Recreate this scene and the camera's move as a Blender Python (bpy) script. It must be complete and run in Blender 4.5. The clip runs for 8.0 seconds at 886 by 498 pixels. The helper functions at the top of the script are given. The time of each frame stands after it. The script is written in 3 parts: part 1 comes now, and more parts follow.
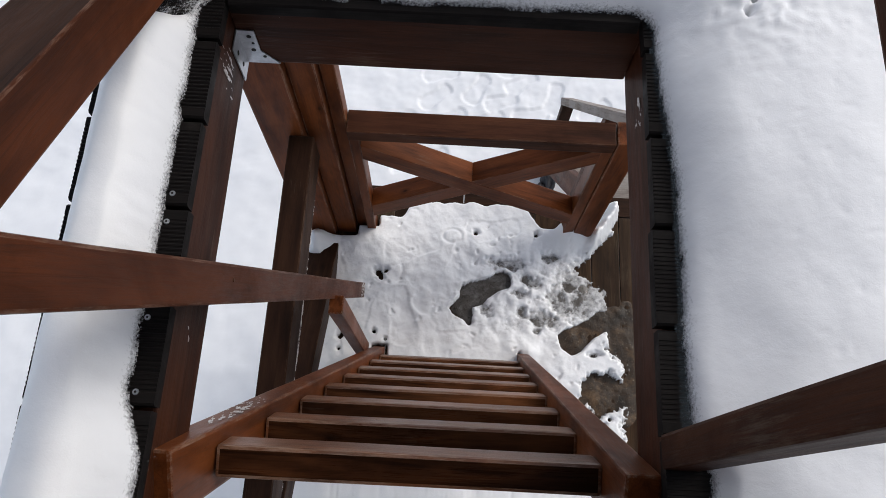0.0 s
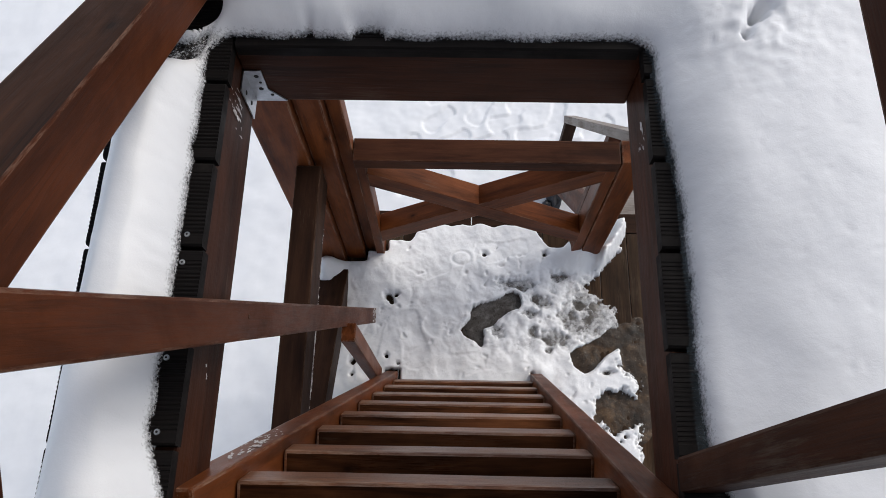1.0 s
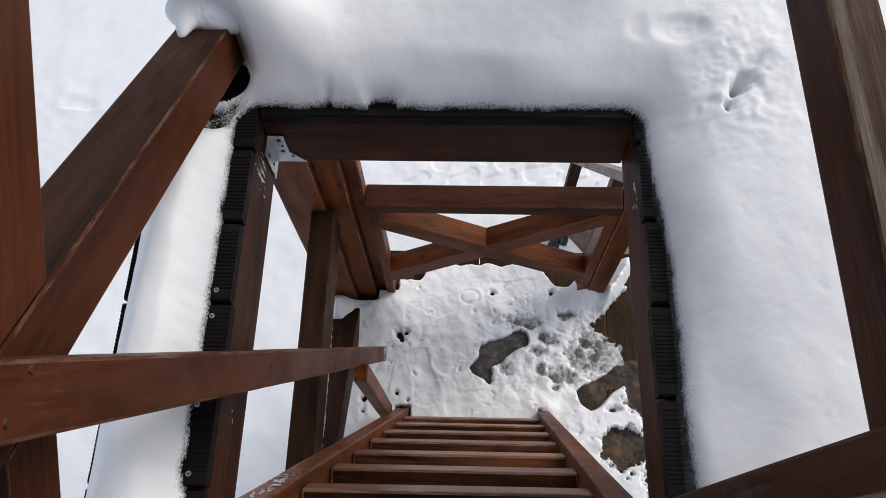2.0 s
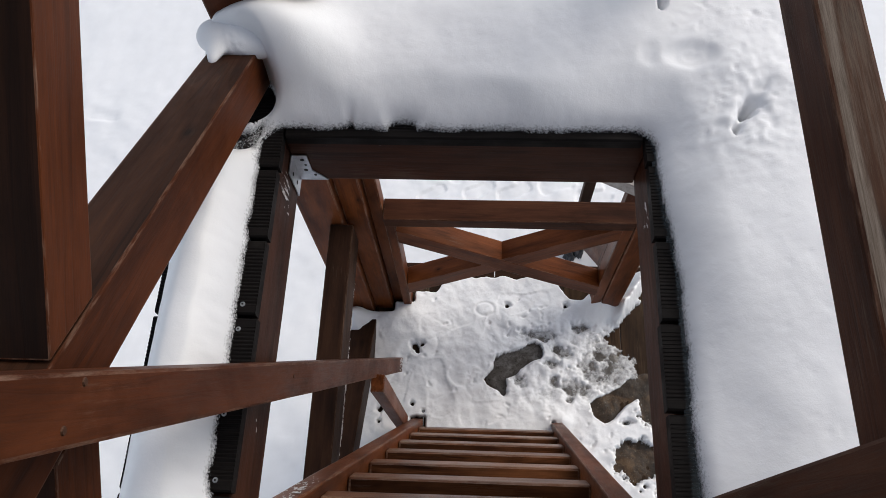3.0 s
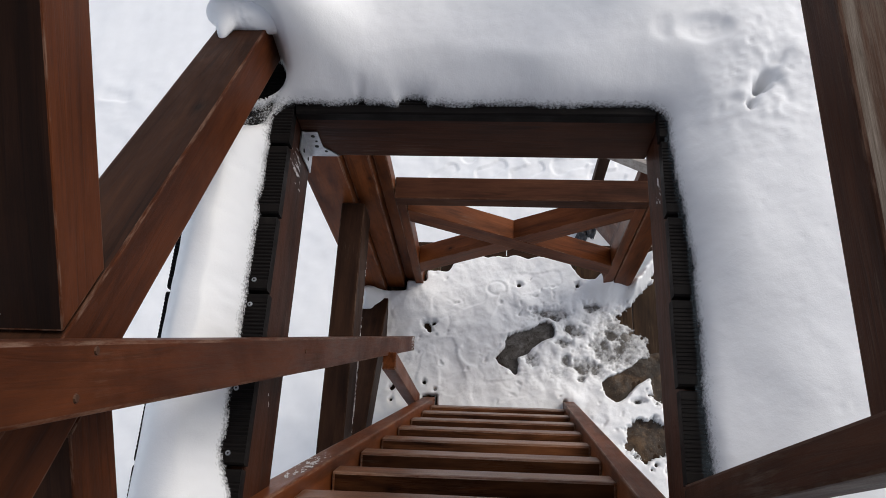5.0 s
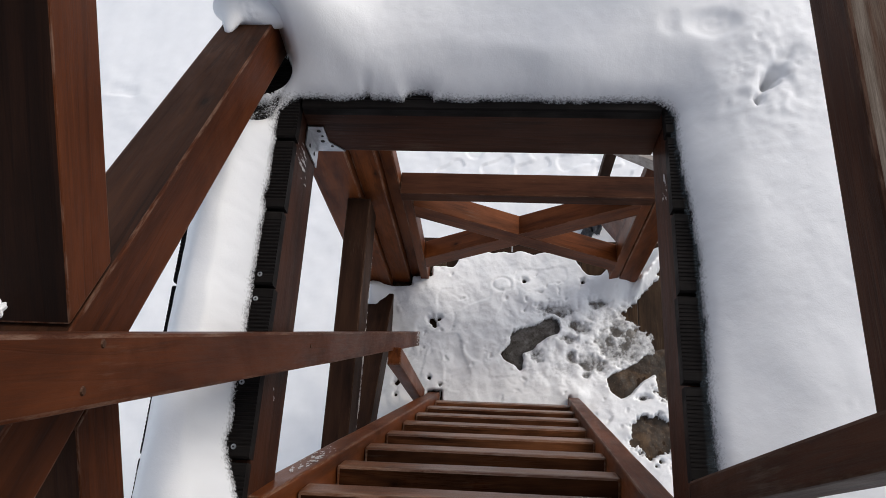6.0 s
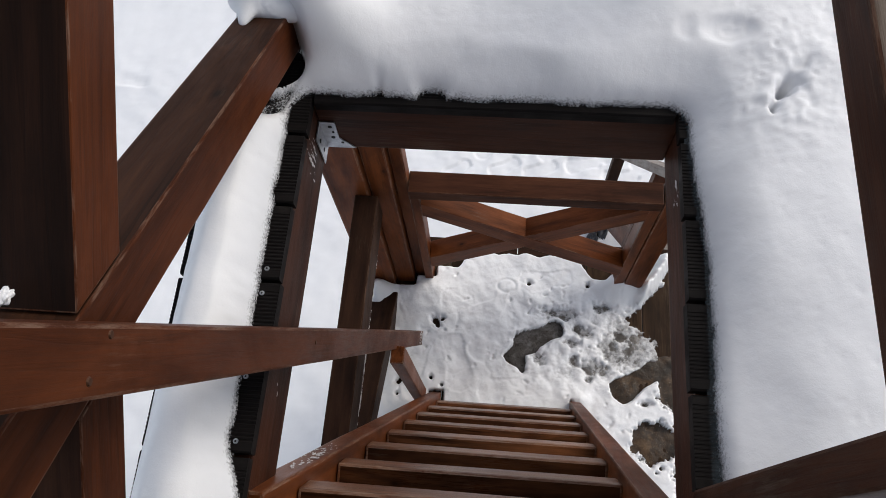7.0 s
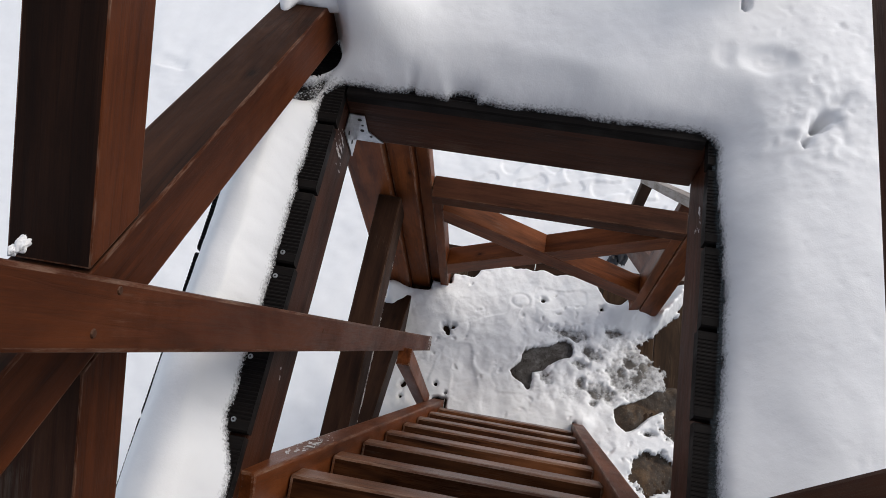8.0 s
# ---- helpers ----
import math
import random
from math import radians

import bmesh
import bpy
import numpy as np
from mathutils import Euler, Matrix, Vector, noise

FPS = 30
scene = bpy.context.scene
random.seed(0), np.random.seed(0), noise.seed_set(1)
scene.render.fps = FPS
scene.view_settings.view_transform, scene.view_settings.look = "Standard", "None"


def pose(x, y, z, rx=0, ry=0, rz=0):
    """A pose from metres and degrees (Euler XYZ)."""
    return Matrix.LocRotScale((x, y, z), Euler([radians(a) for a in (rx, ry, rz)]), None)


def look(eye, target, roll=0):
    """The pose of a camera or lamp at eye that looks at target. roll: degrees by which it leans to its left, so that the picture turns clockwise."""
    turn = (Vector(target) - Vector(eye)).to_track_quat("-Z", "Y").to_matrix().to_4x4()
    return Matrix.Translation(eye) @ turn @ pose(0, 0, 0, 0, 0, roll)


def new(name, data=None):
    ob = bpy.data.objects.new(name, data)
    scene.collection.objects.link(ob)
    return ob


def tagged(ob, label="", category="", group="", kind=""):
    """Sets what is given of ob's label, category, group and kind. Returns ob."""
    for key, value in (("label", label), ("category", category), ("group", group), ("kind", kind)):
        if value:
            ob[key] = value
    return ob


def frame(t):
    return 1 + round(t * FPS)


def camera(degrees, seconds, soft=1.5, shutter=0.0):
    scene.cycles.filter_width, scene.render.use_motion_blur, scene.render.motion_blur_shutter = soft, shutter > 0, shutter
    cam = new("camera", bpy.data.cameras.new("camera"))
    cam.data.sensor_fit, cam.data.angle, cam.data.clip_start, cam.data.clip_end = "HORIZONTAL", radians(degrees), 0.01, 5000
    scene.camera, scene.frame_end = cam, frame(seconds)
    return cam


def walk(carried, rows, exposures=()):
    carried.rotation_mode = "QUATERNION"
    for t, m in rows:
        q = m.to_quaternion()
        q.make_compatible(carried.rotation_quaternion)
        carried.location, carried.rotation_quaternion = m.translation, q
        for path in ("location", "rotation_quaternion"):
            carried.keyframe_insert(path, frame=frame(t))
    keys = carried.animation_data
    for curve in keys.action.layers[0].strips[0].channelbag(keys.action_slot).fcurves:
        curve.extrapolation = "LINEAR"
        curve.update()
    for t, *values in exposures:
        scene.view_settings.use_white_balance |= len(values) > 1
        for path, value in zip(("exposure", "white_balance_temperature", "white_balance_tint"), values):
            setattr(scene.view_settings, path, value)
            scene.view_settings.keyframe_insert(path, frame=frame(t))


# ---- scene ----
cam = camera(60.7, 8.0, soft=0.5)
PATH = [
    (0, (0.033, 0.132, 3.058), (0.03, 0.792, 1.17), 2.7),
    (0.5, (0.029, 0.137, 3.062), (0.025, 0.799, 1.175), 1.7),
    (1, (0.029, 0.142, 3.078), (0.003, 0.848, 1.207), -1.1),
    (1.5, (0.033, 0.143, 3.128), (-0.004, 0.897, 1.276), -1.9),
    (3, (0.031, 0.134, 3.225), (-0.062, 0.939, 1.397), -4.9),
    (3.5, (0.032, 0.13, 3.224), (-0.071, 0.941, 1.399), -5.5),
    (4, (0.032, 0.127, 3.222), (-0.078, 0.925, 1.391), -6.0),
    (4.5, (0.034, 0.127, 3.22), (-0.083, 0.901, 1.379), -6.7),
    (6, (0.034, 0.126, 3.22), (-0.105, 0.873, 1.37), -8.3),
    (6.5, (0.032, 0.129, 3.219), (-0.111, 0.873, 1.368), -8.2),
    (7, (0.026, 0.128, 3.214), (-0.123, 0.874, 1.364), -7.3),
    (7.5, (0.022, 0.122, 3.206), (-0.153, 0.885, 1.366), -5.4),
    (8, (0.033, 0.114, 3.207), (-0.17, 0.88, 1.371), -4.7),
]
walk(cam, [(t, look(eye, target, roll)) for t, eye, target, roll in PATH], exposures=[(0.0, 0.11, 6420, 10), (1.5, 0.11, 6420, 10), (3.0, 0.11, 6560, 10), (8.0, 0.09, 6530, 10)])

# ---- world and sun ----
world = bpy.data.worlds.new("overcast")
world.use_nodes = True
scene.world = world
wn, wl = world.node_tree.nodes, world.node_tree.links
wn.clear()
sky = wn.new("ShaderNodeTexSky")
sky.sky_type = "NISHITA"
sky.sun_disc = False
sky.sun_elevation, sky.sun_rotation = radians(44), radians(54)
sky.air_density, sky.dust_density, sky.ozone_density = 1.0, 2.0, 1.0
pale = wn.new("ShaderNodeHueSaturation")
pale.inputs["Saturation"].default_value = 0.5
back = wn.new("ShaderNodeBackground")
back.inputs["Strength"].default_value = 0.15
wout = wn.new("ShaderNodeOutputWorld")
wl.new(sky.outputs[0], pale.inputs["Color"])
wl.new(pale.outputs[0], back.inputs[0])
wl.new(back.outputs[0], wout.inputs[0])
sun = new("sun", bpy.data.lights.new("sun", "SUN"))
sun.data.energy, sun.data.angle, sun.data.color = 1.0, radians(36), (1.0, 0.92, 0.80)
sun.matrix_world = look((5.2, 3.8, 6.2), (0, 0, 0))
scene.view_settings.exposure = 0.0


# ---- materials ----
class Mat:
    """A principled material with short node helpers."""

    def __init__(self, name, color=(0.5, 0.5, 0.5), rough=0.6, metal=0.0, spec=0.5):
        self.m = bpy.data.materials.new(name)
        self.m.use_nodes = True
        self.n, self.l = self.m.node_tree.nodes, self.m.node_tree.links
        self.b = self.n["Principled BSDF"]
        self.b.inputs["Base Color"].default_value = (*color, 1)
        self.b.inputs["Roughness"].default_value = rough
        self.b.inputs["Metallic"].default_value = metal
        self.b.inputs["Specular IOR Level"].default_value = spec

    def node(self, kind, **inputs):
        nd = self.n.new(kind)
        for k, v in inputs.items():
            nd.inputs[k.replace("_", " ")].default_value = v
        return nd

    def coords(self, scale=(1, 1, 1), shift=True):
        tc = self.n.new("ShaderNodeTexCoord")
        mp = self.n.new("ShaderNodeMapping")
        mp.inputs["Scale"].default_value = scale
        self.l.new(tc.outputs["Object"], mp.inputs["Vector"])
        if shift:
            info = self.n.new("ShaderNodeObjectInfo")
            mul = self.n.new("ShaderNodeMath")
            mul.operation = "MULTIPLY"
            mul.inputs[1].default_value = 37.0
            self.l.new(info.outputs["Random"], mul.inputs[0])
            self.l.new(mul.outputs[0], mp.inputs["Location"])
        return mp.outputs[0]

    def noise(self, vec, scale, detail=4, rough=0.6, distort=0.0):
        nd = self.node("ShaderNodeTexNoise", Scale=scale, Detail=detail, Roughness=rough, Distortion=distort)
        self.l.new(vec, nd.inputs["Vector"])
        return nd.outputs["Fac"]

    def ramp(self, fac, *stops):
        nd = self.n.new("ShaderNodeValToRGB")
        els = nd.color_ramp.elements
        while len(els) < len(stops):
            els.new(0.5)
        for e, (p, c) in zip(els, stops):
            e.position = p
            e.color = (*c, 1) if not isinstance(c, (int, float)) else (c, c, c, 1)
        self.l.new(fac, nd.inputs[0])
        return nd.outputs[0]

    def mix(self, fac, a, b, mode="MIX"):
        nd = self.n.new("ShaderNodeMix")
        nd.data_type, nd.blend_type = "RGBA", mode
        for sock, v in ((nd.inputs[0], fac), (nd.inputs[6], a), (nd.inputs[7], b)):
            if isinstance(v, bpy.types.NodeSocket):
                self.l.new(v, sock)
            else:
                sock.default_value = v if isinstance(v, (int, float)) else (*v, 1)
        return nd.outputs[2]

    def set(self, **kw):
        for k, v in kw.items():
            self.l.new(v, self.b.inputs[k.replace("_", " ")])

    def bump(self, height, strength=0.3, dist=0.002):
        nd = self.node("ShaderNodeBump", Strength=strength, Distance=dist)
        self.l.new(height, nd.inputs["Height"])
        self.l.new(nd.outputs[0], self.b.inputs["Normal"])


def make_wood(name, dark, mid, light, rough_lo, rough_hi, grey=(0.2, 0.17, 0.15), wear=0.64, figure=0.3, rub_tone=(0.13, 0.08, 0.055), edge=False, spec=0.09, bared=None):
    """Stained softwood; the grain runs along each piece's own x axis. edge: the rubbed arrises of the same timber.
    bared: the middle and half width of a strip, across the piece, where the stain has worn off."""
    w = Mat(name, spec=spec)
    g = w.noise(w.coords((0.8, 9, 9)), 3.0, 5, 0.6, 0.5)
    fine = w.noise(w.coords((6, 170, 170)), 3.0, 5, 0.75)
    base = w.ramp(g, (0.22, dark), (0.5, mid), (0.82, light))
    base = w.mix(0.45, base, w.ramp(fine, (0.3, 0.3), (0.62, 1.15)), "MULTIPLY")
    # growth rings, wide apart and wandering
    rings = w.n.new("ShaderNodeMath")
    rings.operation = "MULTIPLY"
    rings.inputs[1].default_value = 52.0
    w.l.new(w.noise(w.coords((0.5, 7, 7)), 2.4, 3, 0.5, 0.35), rings.inputs[0])
    line = w.n.new("ShaderNodeMath")
    line.operation = "SINE"
    w.l.new(rings.outputs[0], line.inputs[0])
    streak = w.ramp(line.outputs[0], (0.0, 1.0), (0.45, 0.95), (0.9, 0.35), (1.0, 0.6))
    fade = w.ramp(w.noise(w.coords((1.2, 5, 5)), 2.2, 2), (0.38, 0.1 * figure), (0.62, 1.6 * figure))
    base = w.mix(fade, base, streak, "MULTIPLY")
    # knots with a dark heart and a softer halo
    knots = w.node("ShaderNodeTexVoronoi", Scale=2.3)
    w.l.new(w.coords((1.9, 4.4, 4.4)), knots.inputs["Vector"])
    base = w.mix(w.ramp(knots.outputs["Distance"], (0.03, 0.85), (0.055, 0.45), (0.15, 0.0)), base, tuple(c * 0.35 for c in dark))
    # broad stains where the coating has thinned or the wood stays damp
    blot = w.noise(w.coords((0.7, 1.5, 1.5)), 4.2, 6, 0.68, 0.6)
    base = w.mix(w.ramp(blot, (0.46, 0.0), (0.70, 0.55)), base, tuple(c * 0.9 for c in dark))
    base = w.mix(w.ramp(w.noise(w.coords((0.8, 2.4, 2.4)), 3.1, 4, 0.6), (0.52, 0.0), (0.75, 0.5)), base, tuple(c * 1.1 for c in light))
    # fine scratches and bared fibres
    worn = w.noise(w.coords((3, 60, 60)), 3.0, 7, 0.8)
    patchy = w.noise(w.coords((1, 1, 1)), 4.5, 3, 0.55)
    both = w.mix(0.5, worn, patchy)
    base = w.mix(w.ramp(both, (wear - 0.07, 0.0), (wear + 0.03, 0.5)), base, grey)
    if edge:
        rub = w.noise(w.coords((5, 34, 34)), 2.6, 7, 0.8)
        base = w.mix(w.ramp(rub, (0.46, 0.0), (0.64, 0.7)), base, rub_tone)
    if bared:
        sep = w.n.new("ShaderNodeSeparateXYZ")
        w.l.new(w.coords(shift=False), sep.inputs[0])
        wander = w.n.new("ShaderNodeMath")
        wander.operation = "MULTIPLY_ADD"
        wander.inputs[1].default_value = 0.022
        w.l.new(w.noise(w.coords((1, 14, 14)), 7.0, 6, 0.7), wander.inputs[0])
        w.l.new(sep.outputs["Y"], wander.inputs[2])
        away = w.n.new("ShaderNodeMath")
        dist = w.n.new("ShaderNodeMath")
        dist.operation = "SUBTRACT"
        dist.inputs[1].default_value = bared[0] + 0.011
        w.l.new(wander.outputs[0], dist.inputs[0])
        away.operation = "ABSOLUTE"
        w.l.new(dist.outputs[0], away.inputs[0])
        pale = w.ramp(w.mix(0.5, fine, worn), (0.36, (0.060, 0.044, 0.032)), (0.5, (0.155, 0.125, 0.10)), (0.62, (0.24, 0.20, 0.17)))
        base = w.mix(w.ramp(away.outputs[0], (bared[1] * 0.5, 0.85), (bared[1] * 1.5, 0.0)), base, pale)
    w.set(Base_Color=base, Roughness=w.ramp(w.mix(0.4, blot, fine), (0.34, rough_lo), (0.64, rough_hi)))
    w.bump(w.mix(0.45, w.mix(0.5, g, streak), fine), 0.35, 0.0014)
    return w.m


WORN = {}


def timber_material(name, *recipe, spec=0.09):
    m = make_wood(name, *recipe, spec=spec)
    WORN[name] = make_wood(name + "_rubbed", *recipe, edge=True, spec=spec)
    return m


WOOD = timber_material("stained_wood", (0.024, 0.0070, 0.0030), (0.080, 0.0215, 0.0068), (0.125, 0.036, 0.0118), 0.34, 0.62, (0.16, 0.10, 0.07), 0.68, 0.28, (0.20, 0.125, 0.09))
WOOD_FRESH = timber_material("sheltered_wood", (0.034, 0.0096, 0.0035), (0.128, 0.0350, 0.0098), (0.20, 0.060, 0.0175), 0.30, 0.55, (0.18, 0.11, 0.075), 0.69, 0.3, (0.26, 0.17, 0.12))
WOOD_UPPER = make_wood("darker_upper_wood", (0.012, 0.0052, 0.0028), (0.046, 0.0180, 0.0088), (0.078, 0.032, 0.015), 0.42, 0.72, (0.12, 0.09, 0.07), 0.63, 0.4)
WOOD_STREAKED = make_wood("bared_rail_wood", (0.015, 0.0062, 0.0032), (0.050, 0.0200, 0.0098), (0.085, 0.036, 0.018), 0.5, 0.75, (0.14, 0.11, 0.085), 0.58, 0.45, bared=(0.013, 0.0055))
WOOD_UPPER_DARK = make_wood("darkest_upper_wood", (0.006, 0.0030, 0.0018), (0.0185, 0.0078, 0.0042), (0.036, 0.0145, 0.0072), 0.4, 0.65, (0.07, 0.05, 0.04), 0.68, 0.35)
WOOD_DARK = timber_material("stained_wood_dark", (0.012, 0.0055, 0.003), (0.031, 0.0132, 0.0068), (0.058, 0.026, 0.013), 0.45, 0.72, (0.12, 0.09, 0.07), 0.67)
WOOD_BROWN = timber_material("brown_wood", (0.015, 0.0052, 0.0025), (0.056, 0.0180, 0.0076), (0.092, 0.033, 0.0142), 0.40, 0.68, (0.16, 0.12, 0.09), 0.63)
WOOD_RUNG = timber_material("worn_rung_wood", (0.028, 0.0105, 0.004), (0.150, 0.053, 0.0200), (0.33, 0.140, 0.060), 0.24, 0.45, (0.26, 0.20, 0.16), 0.62, 0.5, (0.32, 0.22, 0.16), spec=0.45)
WOOD_TREAD = make_wood("wet_trodden_wood", (0.0065, 0.0028, 0.0014), (0.030, 0.0110, 0.0046), (0.13, 0.047, 0.0180), 0.2, 0.42, (0.16, 0.12, 0.10), 0.69, 0.62)
WOOD_BARED = make_wood("worn_tread_wood", (0.008, 0.0034, 0.0016), (0.056, 0.0195, 0.0075), (0.27, 0.100, 0.039), 0.2, 0.42, (0.24, 0.19, 0.15), 0.67, 0.62)
WOOD_DAMP = timber_material("damp_joist_wood", (0.011, 0.0036, 0.0018), (0.045, 0.0134, 0.0054), (0.078, 0.0255, 0.0105), 0.36, 0.62, (0.15, 0.11, 0.085), 0.64)
WOOD_GREY = timber_material("weathered_grey_wood", (0.13, 0.10, 0.085), (0.24, 0.20, 0.175), (0.36, 0.32, 0.29), 0.6, 0.8, (0.4, 0.38, 0.36), 0.5)
WOOD_FLOOR = timber_material("wet_floor_wood", (0.011, 0.0058, 0.0031), (0.038, 0.0200, 0.0100), (0.080, 0.045, 0.023), 0.25, 0.55, (0.11, 0.08, 0.05), 0.6)


def make_composite():
    c = Mat("composite_decking", rough=0.6, spec=0.08)
    g = c.noise(c.coords((2, 60, 60)), 5, 4)
    b = c.noise(c.coords(), 18, 4)
    col = c.ramp(g, (0.3, (0.005, 0.0045, 0.0045)), (0.7, (0.011, 0.009, 0.0085)))
    col = c.mix(c.ramp(b, (0.62, 0.0), (0.75, 0.4)), col, (0.03, 0.026, 0.023))
    c.set(Base_Color=col, Roughness=c.ramp(b, (0.35, 0.45), (0.65, 0.75)))
    c.bump(g, 0.2, 0.0008)
    return c.m


COMPOSITE = make_composite()


def make_snow(name, tint, thin=True, grain=1.0, crust=False):
    """Granular snow; where the sheet is thin it lets the wet boards show through."""
    s = Mat(name, tint, 0.55, 0.0, 0.3)
    v = s.coords(shift=False)
    big = s.noise(v, 9, 5, 0.6)
    fine = s.noise(v, 420, 3, 0.7)
    mid = s.noise(v, 120, 5, 0.7, 0.3)
    s.set(Base_Color=s.mix(s.ramp(big, (0.35, 0.0), (0.7, 1.0)), tuple(t * 0.96 for t in tint), tint))
    hgt = s.mix(0.3, mid, fine)
    if crust:
        hgt = s.mix(0.42, s.noise(v, 24, 7, 0.68, 0.5), hgt)
        s.bump(hgt, 0.42, 0.005)
    else:
        hgt = s.mix(0.45, s.noise(v, 26, 6, 0.62, 0.4), hgt)
        s.bump(hgt, 0.30 * grain, 0.0032)
    if thin:
        att = s.n.new("ShaderNodeAttribute")
        att.attribute_name = "thin"
        edge = s.n.new("ShaderNodeMath")
        edge.operation = "MULTIPLY_ADD"
        edge.inputs[1].default_value = 1.75
        edge.inputs[2].default_value = -0.22
        s.l.new(att.outputs["Fac"], edge.inputs[0])
        gr = s.ramp(s.noise(v, 70, 6, 0.7), (0.34, 0.0), (0.66, 0.45)) if crust else s.ramp(s.noise(v, 260, 4, 0.7), (0.34, 0.0), (0.66, 0.62))
        sub = s.n.new("ShaderNodeMath")
        sub.operation = "SUBTRACT"
        sub.use_clamp = True
        s.l.new(edge.outputs[0], sub.inputs[0])
        s.l.new(gr, sub.inputs[1])
        clear = s.n.new("ShaderNodeBsdfTransparent")
        mx = s.n.new("ShaderNodeMixShader")
        s.l.new(sub.outputs[0], mx.inputs[0])
        s.l.new(s.b.outputs[0], mx.inputs[1])
        s.l.new(clear.outputs[0], mx.inputs[2])
        s.l.new(mx.outputs[0], s.n["Material Output"].inputs["Surface"])
    return s.m


SNOW = make_snow("deck_snow", (0.89, 0.90, 0.92))
SNOW_PACKED = make_snow("packed_snow", (0.89, 0.895, 0.905), crust=True)
SNOW_GROUND = make_snow("field_snow", (0.90, 0.915, 0.94), thin=False, grain=0.6)


def make_slush():
    s = Mat("wet_slush", rough=0.3)
    v = s.coords(shift=False)
    a = s.noise(v, 14, 6, 0.7, 0.4)
    b = s.noise(v, 55, 5, 0.7)
    col = s.ramp(a, (0.3, (0.026, 0.021, 0.017)), (0.5, (0.075, 0.066, 0.057)), (0.72, (0.25, 0.24, 0.23)))
    col = s.mix(s.ramp(b, (0.5, 0.0), (0.7, 0.6)), col, (0.035, 0.025, 0.016))
    s.set(Base_Color=col, Roughness=s.ramp(b, (0.3, 0.15), (0.7, 0.5)))
    s.bump(b, 0.4, 0.004)
    return s.m


SLUSH = make_slush()


def make_zinc():
    z = Mat("galvanised_steel", (0.55, 0.57, 0.6), 0.4, 1.0)
    n = z.noise(z.coords(), 70, 3)
    z.set(Base_Color=z.ramp(n, (0.3, (0.38, 0.40, 0.43)), (0.7, (0.62, 0.64, 0.67))), Roughness=z.ramp(n, (0.3, 0.3), (0.7, 0.5)))
    return z.m


ZINC = make_zinc()
HOLE = Mat("dark_hole", (0.01, 0.01, 0.01), 0.7).m
RUST = Mat("rusty_nail", (0.07, 0.03, 0.015), 0.6, 0.6).m


# ---- building helpers ----
def part(name, bm, material, parent=None, label="", smooth=False):
    me = bpy.data.meshes.new(name)
    bm.to_mesh(me)
    bm.free()
    me.materials.append(material)
    for p in me.polygons:
        p.use_smooth = smooth
    ob = new(name, me)
    ob.parent = parent
    if label:
        ob["label"] = label
    return ob


def thing(name, label, category, group="", kind="", at=(0, 0, 0)):
    ob = new(name)
    ob.empty_display_size = 0.05
    ob.location = at
    bpy.context.view_layer.update()
    return tagged(ob, label, category, group, kind)


def axes(p0, p1, up):
    """A frame whose x runs from p0 to p1 and whose z leans to up."""
    x = (Vector(p1) - Vector(p0)).normalized()
    y = Vector(up).cross(x).normalized()
    z = x.cross(y)
    m = Matrix((x, y, z)).transposed().to_4x4()
    m.translation = (Vector(p0) + Vector(p1)) / 2
    return m


def timber_mesh(length, w, h, bevel=0.004, cut0=0.0, cut1=0.0, seed=0):
    """A sawn bar along x; cut0 and cut1 skew its ends; edges eased and slightly uneven."""
    bm = bmesh.new()
    steps = max(2, min(14, int(length / 0.12)))
    rings = []
    for i in range(steps + 1):
        f = i / steps
        ring = []
        for sy, sz in ((-1, -1), (1, -1), (1, 1), (-1, 1)):
            x = -length / 2 + length * f + sz * h / 2 * (cut0 * (1 - f) + cut1 * f)
            j = noise.noise(Vector((x * 3 + seed, sy * 2.0, sz * 2.0))) * 0.0008
            ring.append(bm.verts.new((x, sy * (w / 2 + j), sz * (h / 2 + j))))
        rings.append(ring)
    for a, b in zip(rings, rings[1:]):
        for k in range(4):
            bm.faces.new((a[k], b[k], b[(k + 1) % 4], a[(k + 1) % 4]))
    bm.faces.new(rings[0])
    bm.faces.new(rings[-1][::-1])
    bmesh.ops.recalc_face_normals(bm, faces=bm.faces)
    if bevel:
        sharp = [e for e in bm.edges if len(e.link_faces) == 2 and e.calc_face_angle() > 0.6]
        made = bmesh.ops.bevel(bm, geom=sharp, offset=bevel, segments=2, affect="EDGES", profile=0.6)
        for f in made["faces"]:
            f.material_index = 1
    return bm


def beam(name, p0, p1, w, h, material, parent=None, up=(0, 0, 1), label="", bevel=0.004, cut0=0.0, cut1=0.0, top=None):
    """w: across (level), h: the other way; top: the material of the upper face."""
    length = (Vector(p1) - Vector(p0)).length
    ob = part(name, timber_mesh(length, w, h, bevel, cut0, cut1, len(bpy.data.objects)), material, None, label)
    ob.data.materials.append(WORN.get(material.name, material))
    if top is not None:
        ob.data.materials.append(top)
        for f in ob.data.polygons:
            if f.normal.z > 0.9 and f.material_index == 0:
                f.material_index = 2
    ob.matrix_world = axes(p0, p1, up)
    if parent is not None:
        ob.parent = parent
        ob.matrix_parent_inverse = Matrix.Translation(parent.location).inverted()
    return ob


def adopt(ob, parent):
    ob.parent = parent
    ob.matrix_parent_inverse = Matrix.Translation(parent.location).inverted()
    return ob


